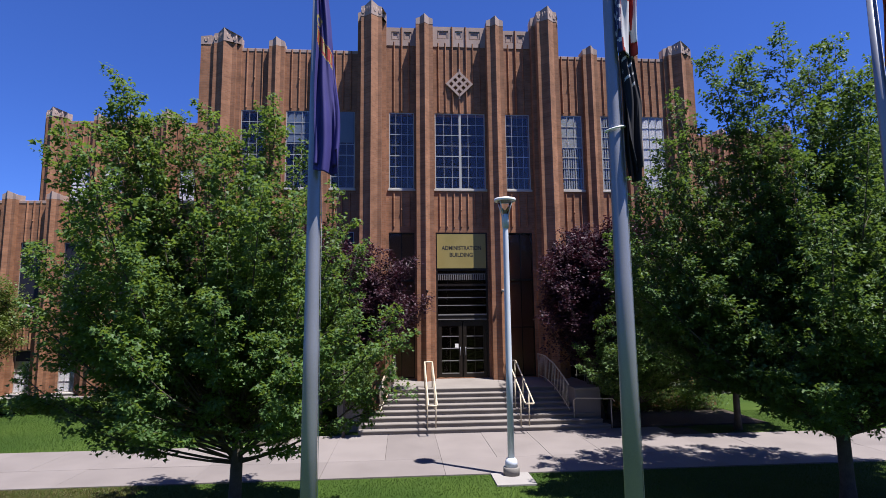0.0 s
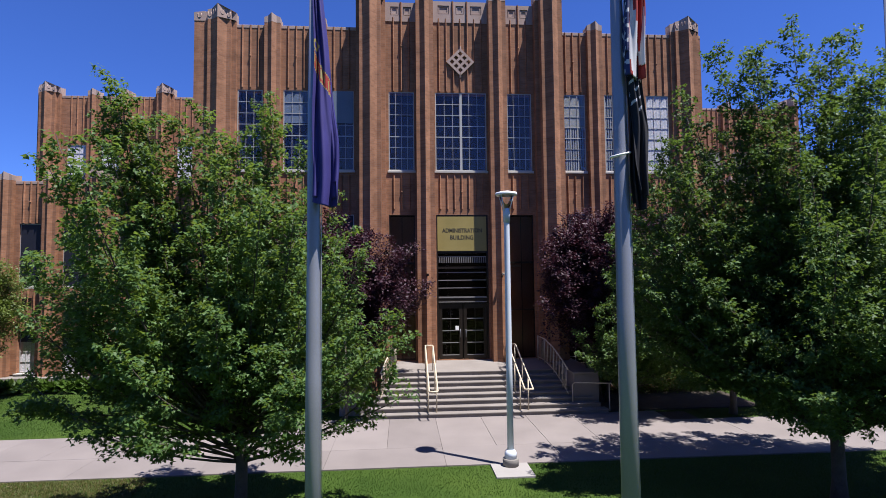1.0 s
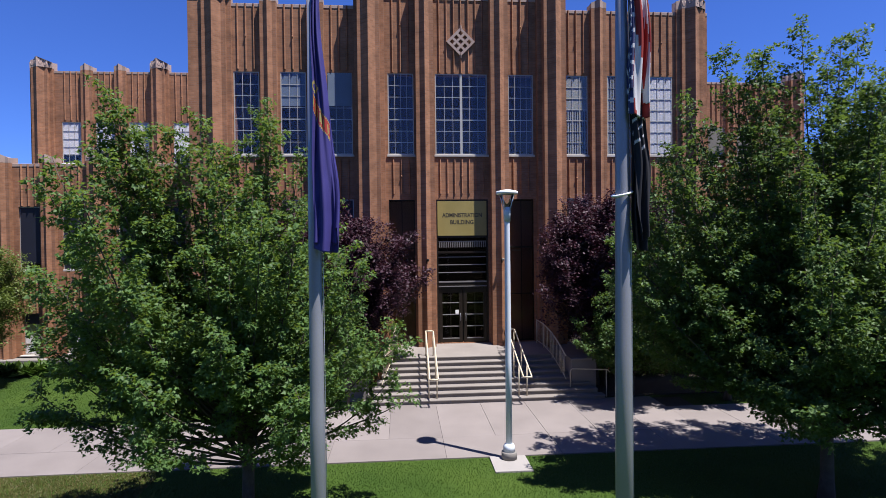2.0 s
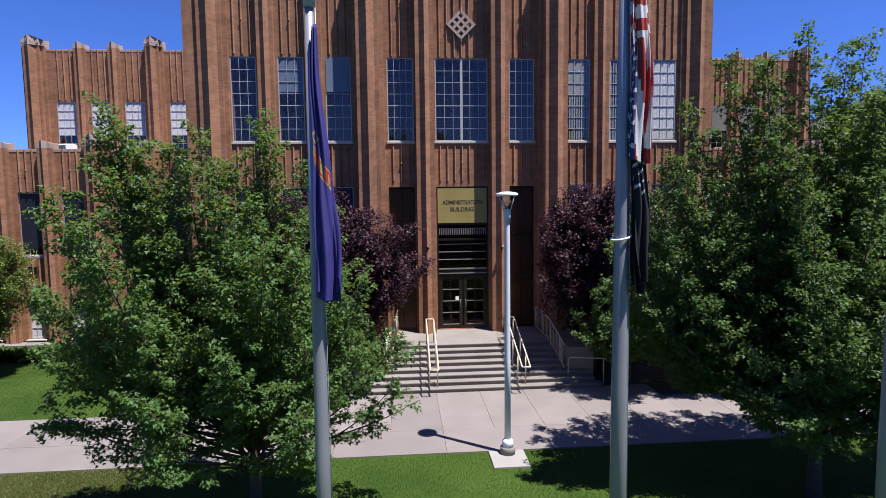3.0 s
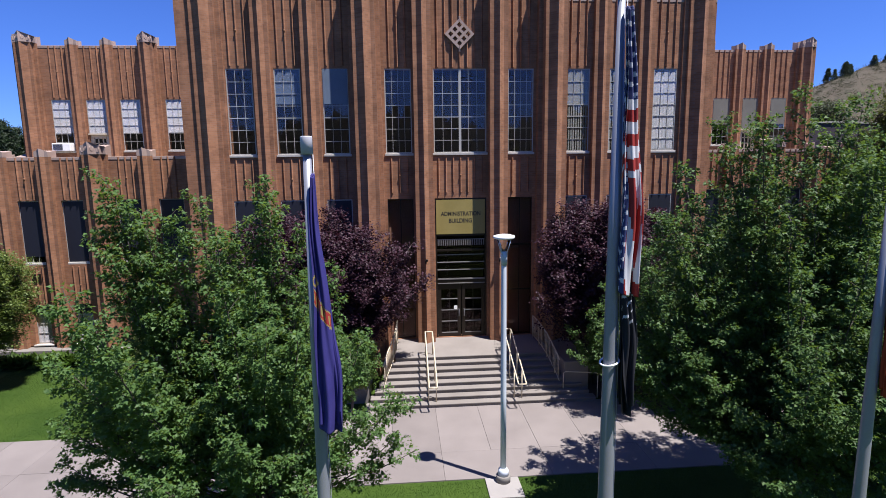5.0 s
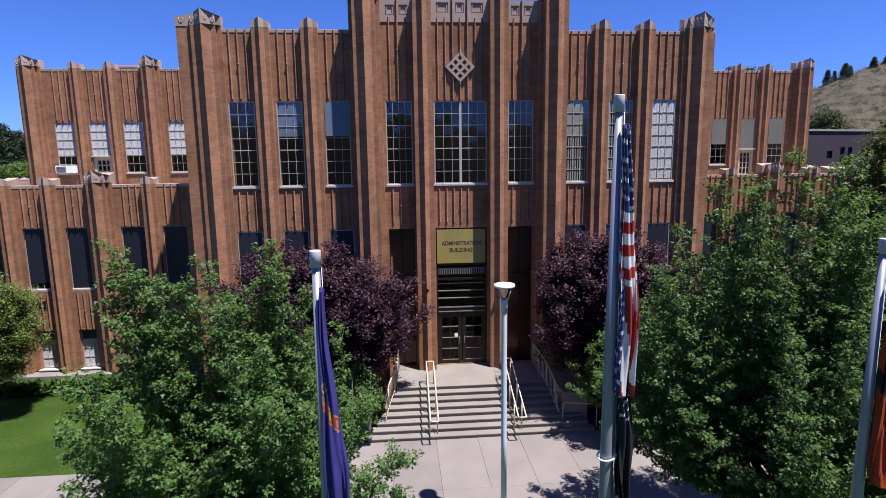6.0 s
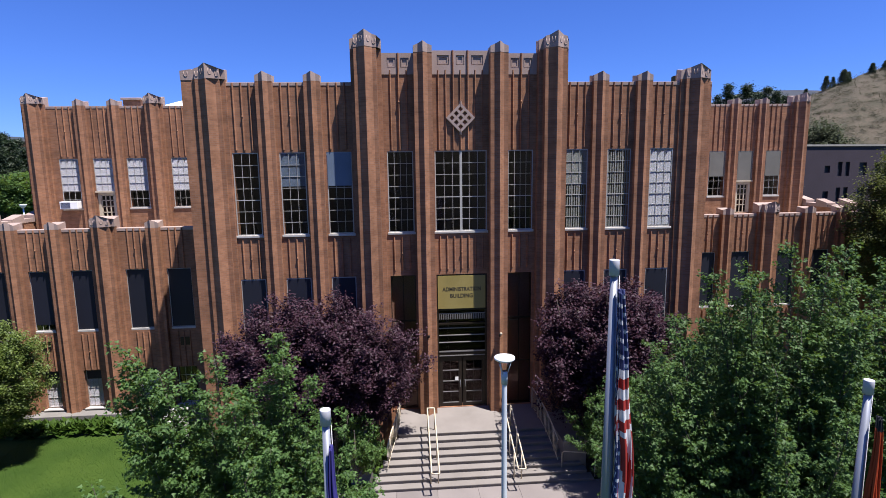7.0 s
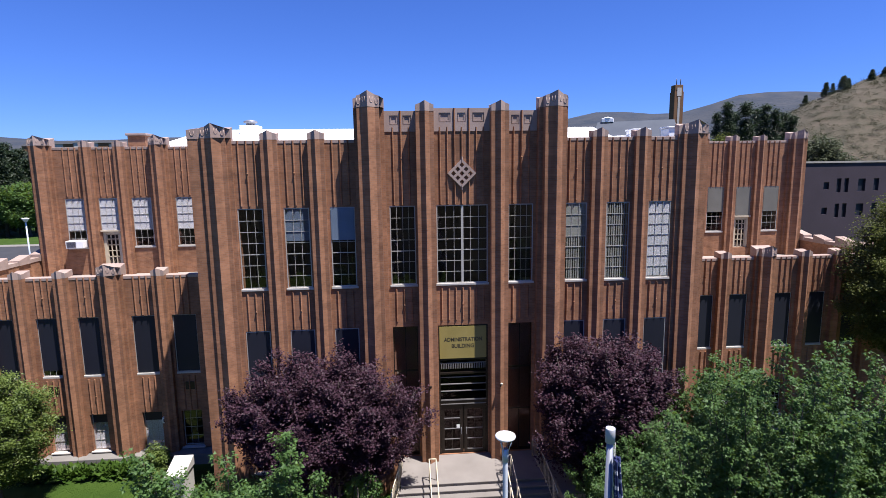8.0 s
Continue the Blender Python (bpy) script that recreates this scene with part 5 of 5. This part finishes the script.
maple("maple_tree", (-3.24, 11.45, 0), "young maple with a wide loose green crown on the lawn", 0.12, 1.2, (-0.25, -0.6, 3.8), (3.5, 2.6, 3.3), 76, 21, keep=slope_side,
      leaders=[(-5.3, 10.5, 8.3), (-5.1, 10.4, 7.9), (-5.45, 10.7, 7.8), (-4.3, 10.6, 7.6), (-2.55, 11.0, 7.7), (-4.9, 10.8, 7.7), (-4.7, 10.5, 7.5), (-5.0, 8.5, 6.6), (-5.3, 8.8, 6.3), (-6.0, 10.0, 4.9), (-3.9, 11.0, 7.95)] + [
               (-2.75, 11.4, 8.2), (-2.6, 11.3, 7.9), (-2.1, 11.4, 7.2), (-1.3, 11.4, 6.4), (-0.1, 11.4, 3.4), (-4.6, 8.4, 6.2), (-3.4, 10.4, 7.2), (-5.5, 10.5, 7.4), (-6.6, 10.6, 2.5), (-6.2, 10.4, 3.4), (-5.7, 10.2, 2.3), (-3.1, 9.7, 2.4), (-2.6, 9.5, 2.0), (-1.0, 10.4, 2.5), (-0.3, 11.0, 2.8), (-4.1, 9.6, 2.0), (0.15, 11.2, 2.4), (-6.9, 10.9, 2.3), (-4.9, 10.9, 7.2), (-4.0, 10.6, 7.3), (-3.2, 10.9, 7.4), (-4.6, 10.2, 6.9), (-3.6, 11.3, 7.0), (-5.2, 10.2, 7.0)])
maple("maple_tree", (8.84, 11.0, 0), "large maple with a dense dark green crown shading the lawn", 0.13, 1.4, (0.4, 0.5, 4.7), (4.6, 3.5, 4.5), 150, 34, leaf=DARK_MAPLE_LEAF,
      leaders=[(6.6, 11.0, 9.35), (7.3, 10.8, 9.25), (7.6, 11.4, 9.3), (8.3, 11.0, 9.85), (9.1, 10.9, 9.6), (9.75, 11.2, 9.85), (5.85, 11.1, 8.4), (5.5, 10.9, 7.4), (10.6, 11.0, 9.4), (11.6, 11.1, 8.8), (5.0, 11.0, 6.6), (4.5, 11.2, 5.4), (5.2, 13.2, 5.5), (5.6, 13.8, 6.0), (6.2, 14.0, 4.6), (4.9, 12.6, 4.6), (6.8, 14.2, 5.6), (5.5, 13.4, 4.0), (6.9, 10.9, 8.6), (7.9, 11.2, 8.9), (8.7, 10.8, 9.0), (9.4, 11.3, 9.1), (10.2, 10.9, 9.0), (11.1, 11.2, 8.6), (6.2, 11.2, 7.8), (8.2, 10.4, 8.4), (9.8, 10.5, 8.5)])
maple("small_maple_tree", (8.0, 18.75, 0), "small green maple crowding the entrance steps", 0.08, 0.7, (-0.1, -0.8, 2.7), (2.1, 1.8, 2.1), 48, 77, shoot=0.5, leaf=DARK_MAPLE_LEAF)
maple("small_maple_tree", (-1.9, 18.2, 0), "slender green maple sapling beside the entrance steps", 0.05, 0.6, (0.25, 0.2, 1.9), (0.9, 0.8, 1.2), 14, 78, shoot=0.4, size=0.08)
# added tree, mostly hidden by the large maple, there to shade the bed
maple("maple_tree", (11.0, 17.9, 0), "green maple added behind the walk to shade the planting bed", 0.11, 1.2, (0.0, 0.5, 3.9), (3.2, 2.4, 3.0), 74, 91, size=0.09, per=15, leaf=DARK_MAPLE_LEAF)
tree("plum_tree", (-3.0, 20.0, 0), "purple-leaved plum tree beside the entrance steps", 0.14, 1.3, (-0.3, 0.0, 4.5), (3.8, 2.4, 2.35), 400, 30, 0.12, 0.112, PLUM_LEAF, 5, hollow=0.4, lobes=False, stems=3, low_cut=-0.9, flat=0.8, spray=0.8, lift=0.8, plumes=62, plume_width=0.28, fan=((-0.3, 0.0, 4.5), (4.1, 2.5, 2.75)))
tree("plum_tree", (7.3, 20.0, 0), "purple-leaved plum tree beside the entrance steps", 0.14, 1.3, (0.45, 0.0, 4.75), (2.8, 2.3, 2.55), 360, 30, 0.12, 0.112, PLUM_LEAF, 9, hollow=0.4, lobes=False, stems=3, low_cut=-0.7, flat=0.8, spray=0.8, lift=0.8, plumes=56, plume_width=0.28, fan=((0.35, 0.0, 4.65), (3.1, 2.4, 2.85)))
tree("lime_tree", (-16.9, 22.0, 0), "small rounded yellow-green tree on the lawn", 0.12, 0.9, (0, 0, 3.5), (2.3, 2.2, 2.7), 460, 34, 0.14, 0.09, LIME_LEAF, 14, hollow=0.4, lobes=False, spray=0.7)
tree("olive_green_tree", (24.3, 23.2, 0), "tall dull olive-green tree in front of the brick wing", 0.2, 3.0, (0.4, 0.2, 8.4), (4.3, 3.0, 5.0), 760, 30, 0.18, 0.11, OLIVE_LEAF, 15, hollow=0.4, lobes=False, spray=0.9)

tree("shrub", (-11.7, 24.4, 0), "bright yellow-green shrub at the end of the bed", 0.04, 0.2, (0, 0, 0.75), (0.42, 0.38, 0.72), 36, 28, 0.10, 0.085, LIME_LEAF, 16, hollow=0.3, lobes=False, limbs=6, spray=0.35, category="shrub")

tree("shrub", (-11.2, 22.9, 0), "small yellow-green shrub on the lawn", 0.03, 0.15, (0, 0, 0.45), (0.45, 0.4, 0.45), 40, 26, 0.08, 0.07, LIME_LEAF, 17, hollow=0.3, lobes=False, limbs=5, spray=0.25, category="shrub")

# strap-leaved plants along the left wing
rng = np.random.default_rng(4)
cen = np.stack([rng.uniform(-19.5, -11.9, 420), rng.uniform(24.3, 25.0, 420), rng.uniform(0.03, 0.2, 420)], 1)
tagged(part("bed_plants", leaf_mesh("bed_plants", cen, rng, 12, np.array([0.1, 0.08, 0.06]), 0.36, BLADE, droop=-0.45), BLADE, None), "strap-leaved green plants in the bed along the wall", "plants", kind="stuff")
# dark soil right of the steps takes the place of deep shade
tagged(part("planting_bed", boxed(6.1, 12.6, 18.70, 22.4, -0.06, 0.03, bevel=0.01), SOIL, None), "dark soil bed standing in for deep shade beside the entrance steps", "flower bed", kind="structure")
tagged(part("planting_bed", boxed(-20, -11.9, 24.2, 25.11, -0.06, 0.02, bevel=0.01), SOIL, None), "dark soil bed along the brick wing", "flower bed", kind="structure")
cen = np.stack([rng.uniform(5.9, 12.6, 300), rng.uniform(21.2, 22.1, 300), rng.uniform(0.1, 0.9, 300)], 1)
tagged(part("hedge", leaf_mesh("hedge", cen, rng, 60, np.array([0.2, 0.2, 0.15]), 0.09, MAPLE_LEAF), MAPLE_LEAF, None), "dark low hedge against the brick front", "hedge", kind="stuff")
cen = np.stack([rng.uniform(-8.0, -2.4, 300), rng.uniform(21.2, 22.1, 300), rng.uniform(0.1, 0.9, 300)], 1)
tagged(part("hedge", leaf_mesh("hedge", cen, rng, 60, np.array([0.2, 0.2, 0.15]), 0.09, MAPLE_LEAF), MAPLE_LEAF, None), "dark low hedge against the brick front", "hedge", kind="stuff")


def turf(x0, x1, y0, y1, n, seed):
    rng = np.random.default_rng(seed)
    p = np.stack([rng.uniform(x0, x1, n), rng.uniform(y0, y1, n), np.full(n, -0.02)], 1)
    a = rng.uniform(0, 2 * np.pi, n)
    s = np.stack([np.cos(a), np.sin(a), np.zeros(n)], 1) * 0.006
    tip = p + np.stack([rng.normal(0, 0.02, n), rng.normal(0, 0.02, n), rng.uniform(0.025, 0.05, n)], 1)
    v = np.stack([p - s, p + s, tip], 1).reshape(-1, 3)
    return v


v = np.vstack([turf(-9, 14, 7.5, WALK_F - 0.02, 120000, 1), turf(-17, -5, WALK_B + 0.02, 24.6, 50000, 2), turf(9.9, 17, WALK_B + 0.02, 21.2, 20000, 3)])


def blades(v, mat, label):
    me = bpy.data.meshes.new("grass")
    nf = len(v) // 3
    me.vertices.add(len(v))
    me.vertices.foreach_set("co", v.ravel())
    me.loops.add(len(v))
    me.loops.foreach_set("vertex_index", np.arange(len(v)))
    me.polygons.add(nf)
    me.polygons.foreach_set("loop_start", np.arange(nf) * 3)
    me.update()
    me.materials.append(mat)
    tagged(part("grass", me, mat, None), label, "grass", kind="stuff")


blades(v, BLADE, "short green grass blades of the lawn")
blades(np.vstack([turf(-11.5, -5.9, 12.3, WALK_F - 0.03, 26000, 5), turf(-13.5, -9.5, 24.0, 24.6, 5000, 6)]), DRY_BLADE, "dry yellowed grass along the edge of the walk")


# ---- distance ----
def far(px, dist):
    """Where the line of sight to the side by that share of the depth lies at a depth, seen from the top of the climb."""
    yaw = radians(4.33)
    return (px * dist) * math.cos(yaw) + dist * math.sin(yaw), dist * math.cos(yaw) - px * dist * math.sin(yaw)


def ridge(name, points, depth, mat, label, rough, seed, thick):
    """A long hill: a crest through (side share, height) at a depth, falling away to the front and back."""
    rng = np.random.default_rng(seed)
    n = 90
    ps = np.linspace(points[0][0], points[-1][0], n)
    hs = np.interp(ps, [p[0] for p in points], [p[1] for p in points])
    rows_v = []
    for j, f in enumerate((-1.0, -0.8, -0.6, -0.4, -0.2, 0.0, 0.5, 1.0)):
        row = []
        for k in range(n):
            x, y = far(ps[k], depth)
            d = Vector((x, y, 0)).normalized()
            z = hs[k] * (1 - abs(f) ** 1.2) + rough * hs[k] * noise.fractal(Vector((ps[k] * 9 + seed, f * 1.5, 0)), 1.0, 2.0, 4) * (1 - abs(f))
            row.append((x + d.x * f * thick, y + d.y * f * thick, z - 2.0))
        rows_v.append(row)
    verts = [c for row in rows_v for c in row]
    faces = [(j * n + k, j * n + k + 1, (j + 1) * n + k + 1, (j + 1) * n + k) for j in range(7) for k in range(n - 1)]
    me = raw(name, verts, faces, mat, smooth=True)
    return tagged(part(name, me, mat, None), label, "hill", kind="structure")


ridge("backdrop_mountain", [(-2.2, 60), (-1.2, 190), (-0.80, 194), (-0.70, 172), (-0.47, 182), (-0.1, 180), (0.2, 225), (0.27, 266), (0.31, 278), (0.37, 260), (0.41, 262), (0.454, 265), (0.504, 312), (0.541, 342), (0.567, 333), (0.604, 360), (0.66, 350), (0.9, 360), (1.6, 200), (2.4, 60)], 2600, RIDGE, "far mountain ridge with haze put into its blue-grey colour", 0.025, 3, 900)
ridge("backdrop_hill", [(0.50, 8), (0.58, 27), (0.642, 39), (0.669, 41.5), (0.694, 44), (0.725, 47), (0.755, 49.5), (0.80, 52.5), (0.9, 60), (1.1, 76), (1.6, 60), (2.4, 10)], 230, HILL, "dry tan hillside dotted with shrubs", 0.05, 7, 120)

ridge("backdrop_wood", [(-1.6, 20), (-1.0, 31), (-0.84, 29), (-0.7, 33), (-0.55, 32), (-0.4, 34), (-0.2, 26), (0.0, 15)], 330, WOODS, "distant wooded rise behind the left wing", 0.10, 5, 60)

# houses along the far rise
rng = np.random.default_rng(8)
for k in range(14):
    share = -0.74 + 0.022 * k + rng.uniform(-0.006, 0.006)
    hx, hy = far(share, 318)
    base = float(np.interp(share, (-1.0, -0.84, -0.7, -0.55, -0.4), (31, 29, 33, 32, 34))) - 4.6
    house = thing("house", (hx, hy, base), "small distant house with a pitched roof", "house", group="houses on the far rise")
    w, d, h = rng.uniform(3.0, 6.0), 3.0, rng.uniform(2.6, 3.8)
    part("wall", boxed(-w, w, -d, d, 0, h), SILL if k % 3 else TOWER_BRICK, house)
    bm = bmesh.new()
    lo = [bm.verts.new(c) for c in ((-w - 0.4, -d - 0.4, h + 0.01), (w + 0.4, -d - 0.4, h + 0.01), (w + 0.4, d + 0.4, h + 0.01), (-w - 0.4, d + 0.4, h + 0.01))]
    hi = [bm.verts.new((-w - 0.4, 0, h + 1.6)), bm.verts.new((w + 0.4, 0, h + 1.6))]
    for q in ((lo[0], lo[1], hi[1], hi[0]), (lo[2], lo[3], hi[0], hi[1]), (lo[1], lo[2], hi[1]), (lo[3], lo[0], hi[0]), (lo[3], lo[2], lo[1], lo[0])):
        bm.faces.new(q)
    part("roof", bm, ASPHALT, house)

# shrubs on the hillside
rng = np.random.default_rng(12)
hill_ob = bpy.data.objects["backdrop_hill"]
hv = np.array([tuple(q.co) for q in hill_ob.data.vertices]).reshape(8, 90, 3)
cen = []
for _ in range(1500):
    j, k, a, b = rng.integers(0, 5), rng.integers(4, 24), rng.random(), rng.random()
    q = (hv[j, k] * (1 - a) + hv[j, k + 1] * a) * (1 - b) + (hv[j + 1, k] * (1 - a) + hv[j + 1, k + 1] * a) * b
    for _ in range(rng.integers(1, 4)):
        cen.append(q + np.array([rng.normal(0, 0.8), rng.normal(0, 0.8), 0.35]))
tagged(part("hill_shrubs", leaf_mesh("hill_shrubs", cen, rng, 26, np.array([0.62, 0.62, 0.34]), 0.34, SHRUB_LEAF), SHRUB_LEAF, None), "scattered dark shrubs on the dry hillside", "shrubs", kind="stuff")


def conifer(px, dist, h, r, seed, base=0.0, mat=None):
    x, y = far(px, dist)
    rng = np.random.default_rng(seed)
    top = thing("conifer", (x, y, base), "tall dark green conifer in the distance", "tree", group="distant conifers")
    bm = bmesh.new()
    tube(bm, [(0, 0, -0.3), (0.1, 0, h * 0.5), (0, 0, h * 0.97)], [r * 0.09, r * 0.06, 0.03], 8)
    part("trunk", bm, BARK, top)
    cen = []
    for k in range(190):
        f = rng.random() ** 0.8
        z = h * (0.08 + 0.9 * f)
        rr = r * (1 - f) ** 0.75 * rng.uniform(0.45, 1.08)
        a = rng.uniform(0, 2 * np.pi)
        cen.append((rr * math.cos(a), rr * math.sin(a), z - 0.15 * rr))
    me = leaf_mesh("crown", cen, rng, 70, np.array([0.42, 0.42, 0.24]) * r / 3, r * 0.105, mat or PINE_LEAF, lobes=False)
    part("crown", me, mat or PINE_LEAF, top)


near_row = [(0.500, 74, 21.2, 1.9), (0.518, 72, 22.2, 2.2), (0.535, 77, 21.6, 2.0), (0.552, 73, 22.4, 2.4), (0.570, 79, 22.3, 2.1), (0.588, 75, 22.2, 2.3), (0.606, 72, 21.4, 2.0), (0.622, 78, 21.6, 2.2), (0.638, 74, 20.6, 1.9), (0.527, 84, 21.9, 2.4), (0.580, 86, 22.8, 2.6)]
left_row = [(-0.83, 128, 21.5, 4.6), (-0.80, 134, 21.8, 4.2), (-0.865, 124, 22.1, 4.6), (-0.775, 142, 20.8, 4.0), (-0.91, 124, 22.8, 5.0), (-0.815, 122, 20.6, 4.2), (-0.79, 126, 19.4, 4.0), (-0.76, 130, 18.0, 3.6)]
hill_row = [(0.695, 226, 46.6, 1.9), (0.707, 226, 46.2, 1.5), (0.726, 226, 49.0, 2.4), (0.734, 226, 48.2, 1.8), (0.776, 226, 51.4, 1.9), (0.80, 226, 52.4, 2.2), (0.66, 228, 42.0, 1.7)]
for k, (px, d, top_z, r) in enumerate(near_row + left_row + hill_row):
    base = 0.0 if top_z < 40 else top_z - 6.0
    conifer(px, d, top_z - base, r, 40 + k, base)

x, y = far(0.70, 86)
tree("far_tree", (x, y, 0), "pale sage-green bushy tree before the hillside", 0.4, 3.0, (0, 0, 11.5), (5.4, 4.5, 7.2), 360, 14, 0.5, 0.42, SAGE_LEAF, 61, lobes=False)
x, y = far(0.512, 64)
tree("far_tree", (x, y, 0), "pale green round tree behind the roofs", 0.3, 3.0, (0, 0, 13.6), (2.4, 2.4, 4.6), 240, 22, 0.35, 0.22, OLIVE_LEAF, 62, lobes=False)
x, y = far(-0.775, 122)
tree("far_tree", (x, y, 0), "dark green round tree by the distant lawn", 0.5, 3.0, (0, 0, 7.6), (5.4, 5.4, 5.6), 300, 14, 0.6, 0.5, MAPLE_LEAF, 63, lobes=False)

# grey flat-roofed building behind the end of the right wing
gx, gy = far(0.683, 76)
grey = thing("grey_building", (gx, gy, 0), "distant flat-roofed mauve-grey building with small windows", "building")
cells = []
for zc in (10.8, 7.2):
    for xc, w, h in ((2.6, 1.0, 1.0), (4.9, 0.8, 2.0), (6.3, 0.8, 2.0), (9.2, 1.4, 1.8), (12.0, 1.0, 1.8), (15.0, 1.4, 1.8)):
        cells.append((xc - w / 2, xc + w / 2, zc - h / 2, zc + h / 2))
part("wall", wall(-7, 30, 0, 14.0, 0, 0.5, cells), GREY_WALL, grey)
part("roof", boxed(-7.1, 30.1, -0.15, 20, 14.0, 14.25), ROOF, grey)
part("side_wall", boxed(-7, -6.5, 0.5, 20, 0, 14.0), GREY_WALL, grey)
for a, b, c, d in cells:
    part("window", boxed(a, b, 0.28, 0.34, c, d), SCREEN, grey, "dark window")
part("dome", lathe(bmesh.new(), [(0.8, 0), (0.78, 0.3), (0.5, 0.62), (0.05, 0.75)], (3.4, 6, 14.25), 18), WHITE, grey, "small white roof dome")
grey.rotation_euler = (0, 0, radians(11))

# long grey hall with a white cupola beyond the roofs
hx, hy = far(0.352, 120)
hall = thing("distant_hall", (hx, hy, 0), "long distant hall with a low slate-blue roof and a white cupola", "building")
part("wall", boxed(-9.0, 9.0, 0, 12, 0, 19.6), GREY_WALL, hall)
bm = bmesh.new()
lo = [bm.verts.new(c) for c in ((-9.3, -0.3, 19.6), (9.3, -0.3, 19.6), (9.3, 12.3, 19.6), (-9.3, 12.3, 19.6))]
hi = [bm.verts.new(c) for c in ((-8.2, 5.0, 24.1), (8.2, 5.0, 24.1), (8.2, 7.0, 24.1), (-8.2, 7.0, 24.1))]
for k in range(4):
    bm.faces.new((lo[k], lo[(k + 1) % 4], hi[(k + 1) % 4], hi[k]))
bm.faces.new(hi)
part("roof", bm, SLATE, hall, "slate-blue roof")
part("cupola", boxed(-7.3, -4.7, 4.5, 6.8, 24.0, 24.9, bevel=0.1), WHITE, hall, "small white cupola")
part("cupola_roof", lathe(bmesh.new(), [(1.25, 24.9), (0.9, 25.1), (0.1, 25.3)], (-6.0, 5.6, 0), 12), WHITE, hall)
hall.rotation_euler = (0, 0, -math.atan(0.352) - radians(4.33))

# brick tower far behind the roofs
tx, ty = far(0.4255, 150)
tower = thing("brick_tower", (tx, ty, 0), "distant slender brick tower with a pale slot and masts", "tower")
part("shaft", boxed(-1.3, 1.3, -1.3, 1.3, 0, 33.6, bevel=0.1), TOWER_BRICK, tower)
part("belfry", boxed(-1.15, 1.15, -1.15, 1.15, 33.6, 35.4, bevel=0.15), TOWER_BRICK, tower)
part("slot", boxed(-0.3, 0.3, -1.38, -1.28, 24, 32.2), FRAME, tower, "pale upright slot")
part("panel", boxed(-0.6, 0.6, -1.38, -1.2, 32.4, 34.6), SILL, tower, "pale square panel")
for mx in (-0.2, 0.9):
    bm = bmesh.new()
    tube(bm, [(mx, 0, 35.3), (mx, 0, 37.0)], 0.1, 6)
    part("mast", bm, BRONZE, tower)

# road, lawn edge and lamp at the far left
lx, ly = far(-0.80, 95)
tagged(part("road", boxed(lx - 40, lx + 14, ly - 13, ly + 9, -0.1, 0.05), ASPHALT, None), "grey asphalt car park beyond the wing", "road", kind="structure")
tagged(part("kerb", boxed(lx - 40, lx + 14, ly + 9, ly + 12, -0.1, 0.16), PLINTH, None), "pale concrete path along the car park", "pavement", kind="structure")
lx, ly = far(-0.778, 91)
lamp2 = thing("lamp_post", (lx, ly, 0), "distant pale lamp post with a flat disc top", "street lamp")
part("pole", lathe(bmesh.new(), [(0.2, 0), (0.13, 0.5), (0.1, 6.2)], (0, 0, 0), 10), LAMP_PAINT, lamp2)
part("disc", lathe(bmesh.new(), [(0.2, 6.0), (0.5, 6.45), (0.6, 6.6), (0.1, 6.7)], (0, 0, 0), 16), WHITE, lamp2)

# unseen wooded bank added behind the camera, so that the panes mirror something dark
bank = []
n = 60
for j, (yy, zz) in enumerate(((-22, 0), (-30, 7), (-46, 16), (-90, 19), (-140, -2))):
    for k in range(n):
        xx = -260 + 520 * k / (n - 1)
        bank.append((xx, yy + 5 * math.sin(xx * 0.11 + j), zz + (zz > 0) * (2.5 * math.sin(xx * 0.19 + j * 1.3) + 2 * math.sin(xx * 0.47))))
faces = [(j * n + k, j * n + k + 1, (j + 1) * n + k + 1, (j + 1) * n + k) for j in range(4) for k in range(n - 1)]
tagged(part("backdrop_bank", raw("backdrop_bank", bank, faces, WOODS, smooth=True), WOODS, None), "unseen dark bank added behind the camera to darken window reflections", "bank", kind="structure")
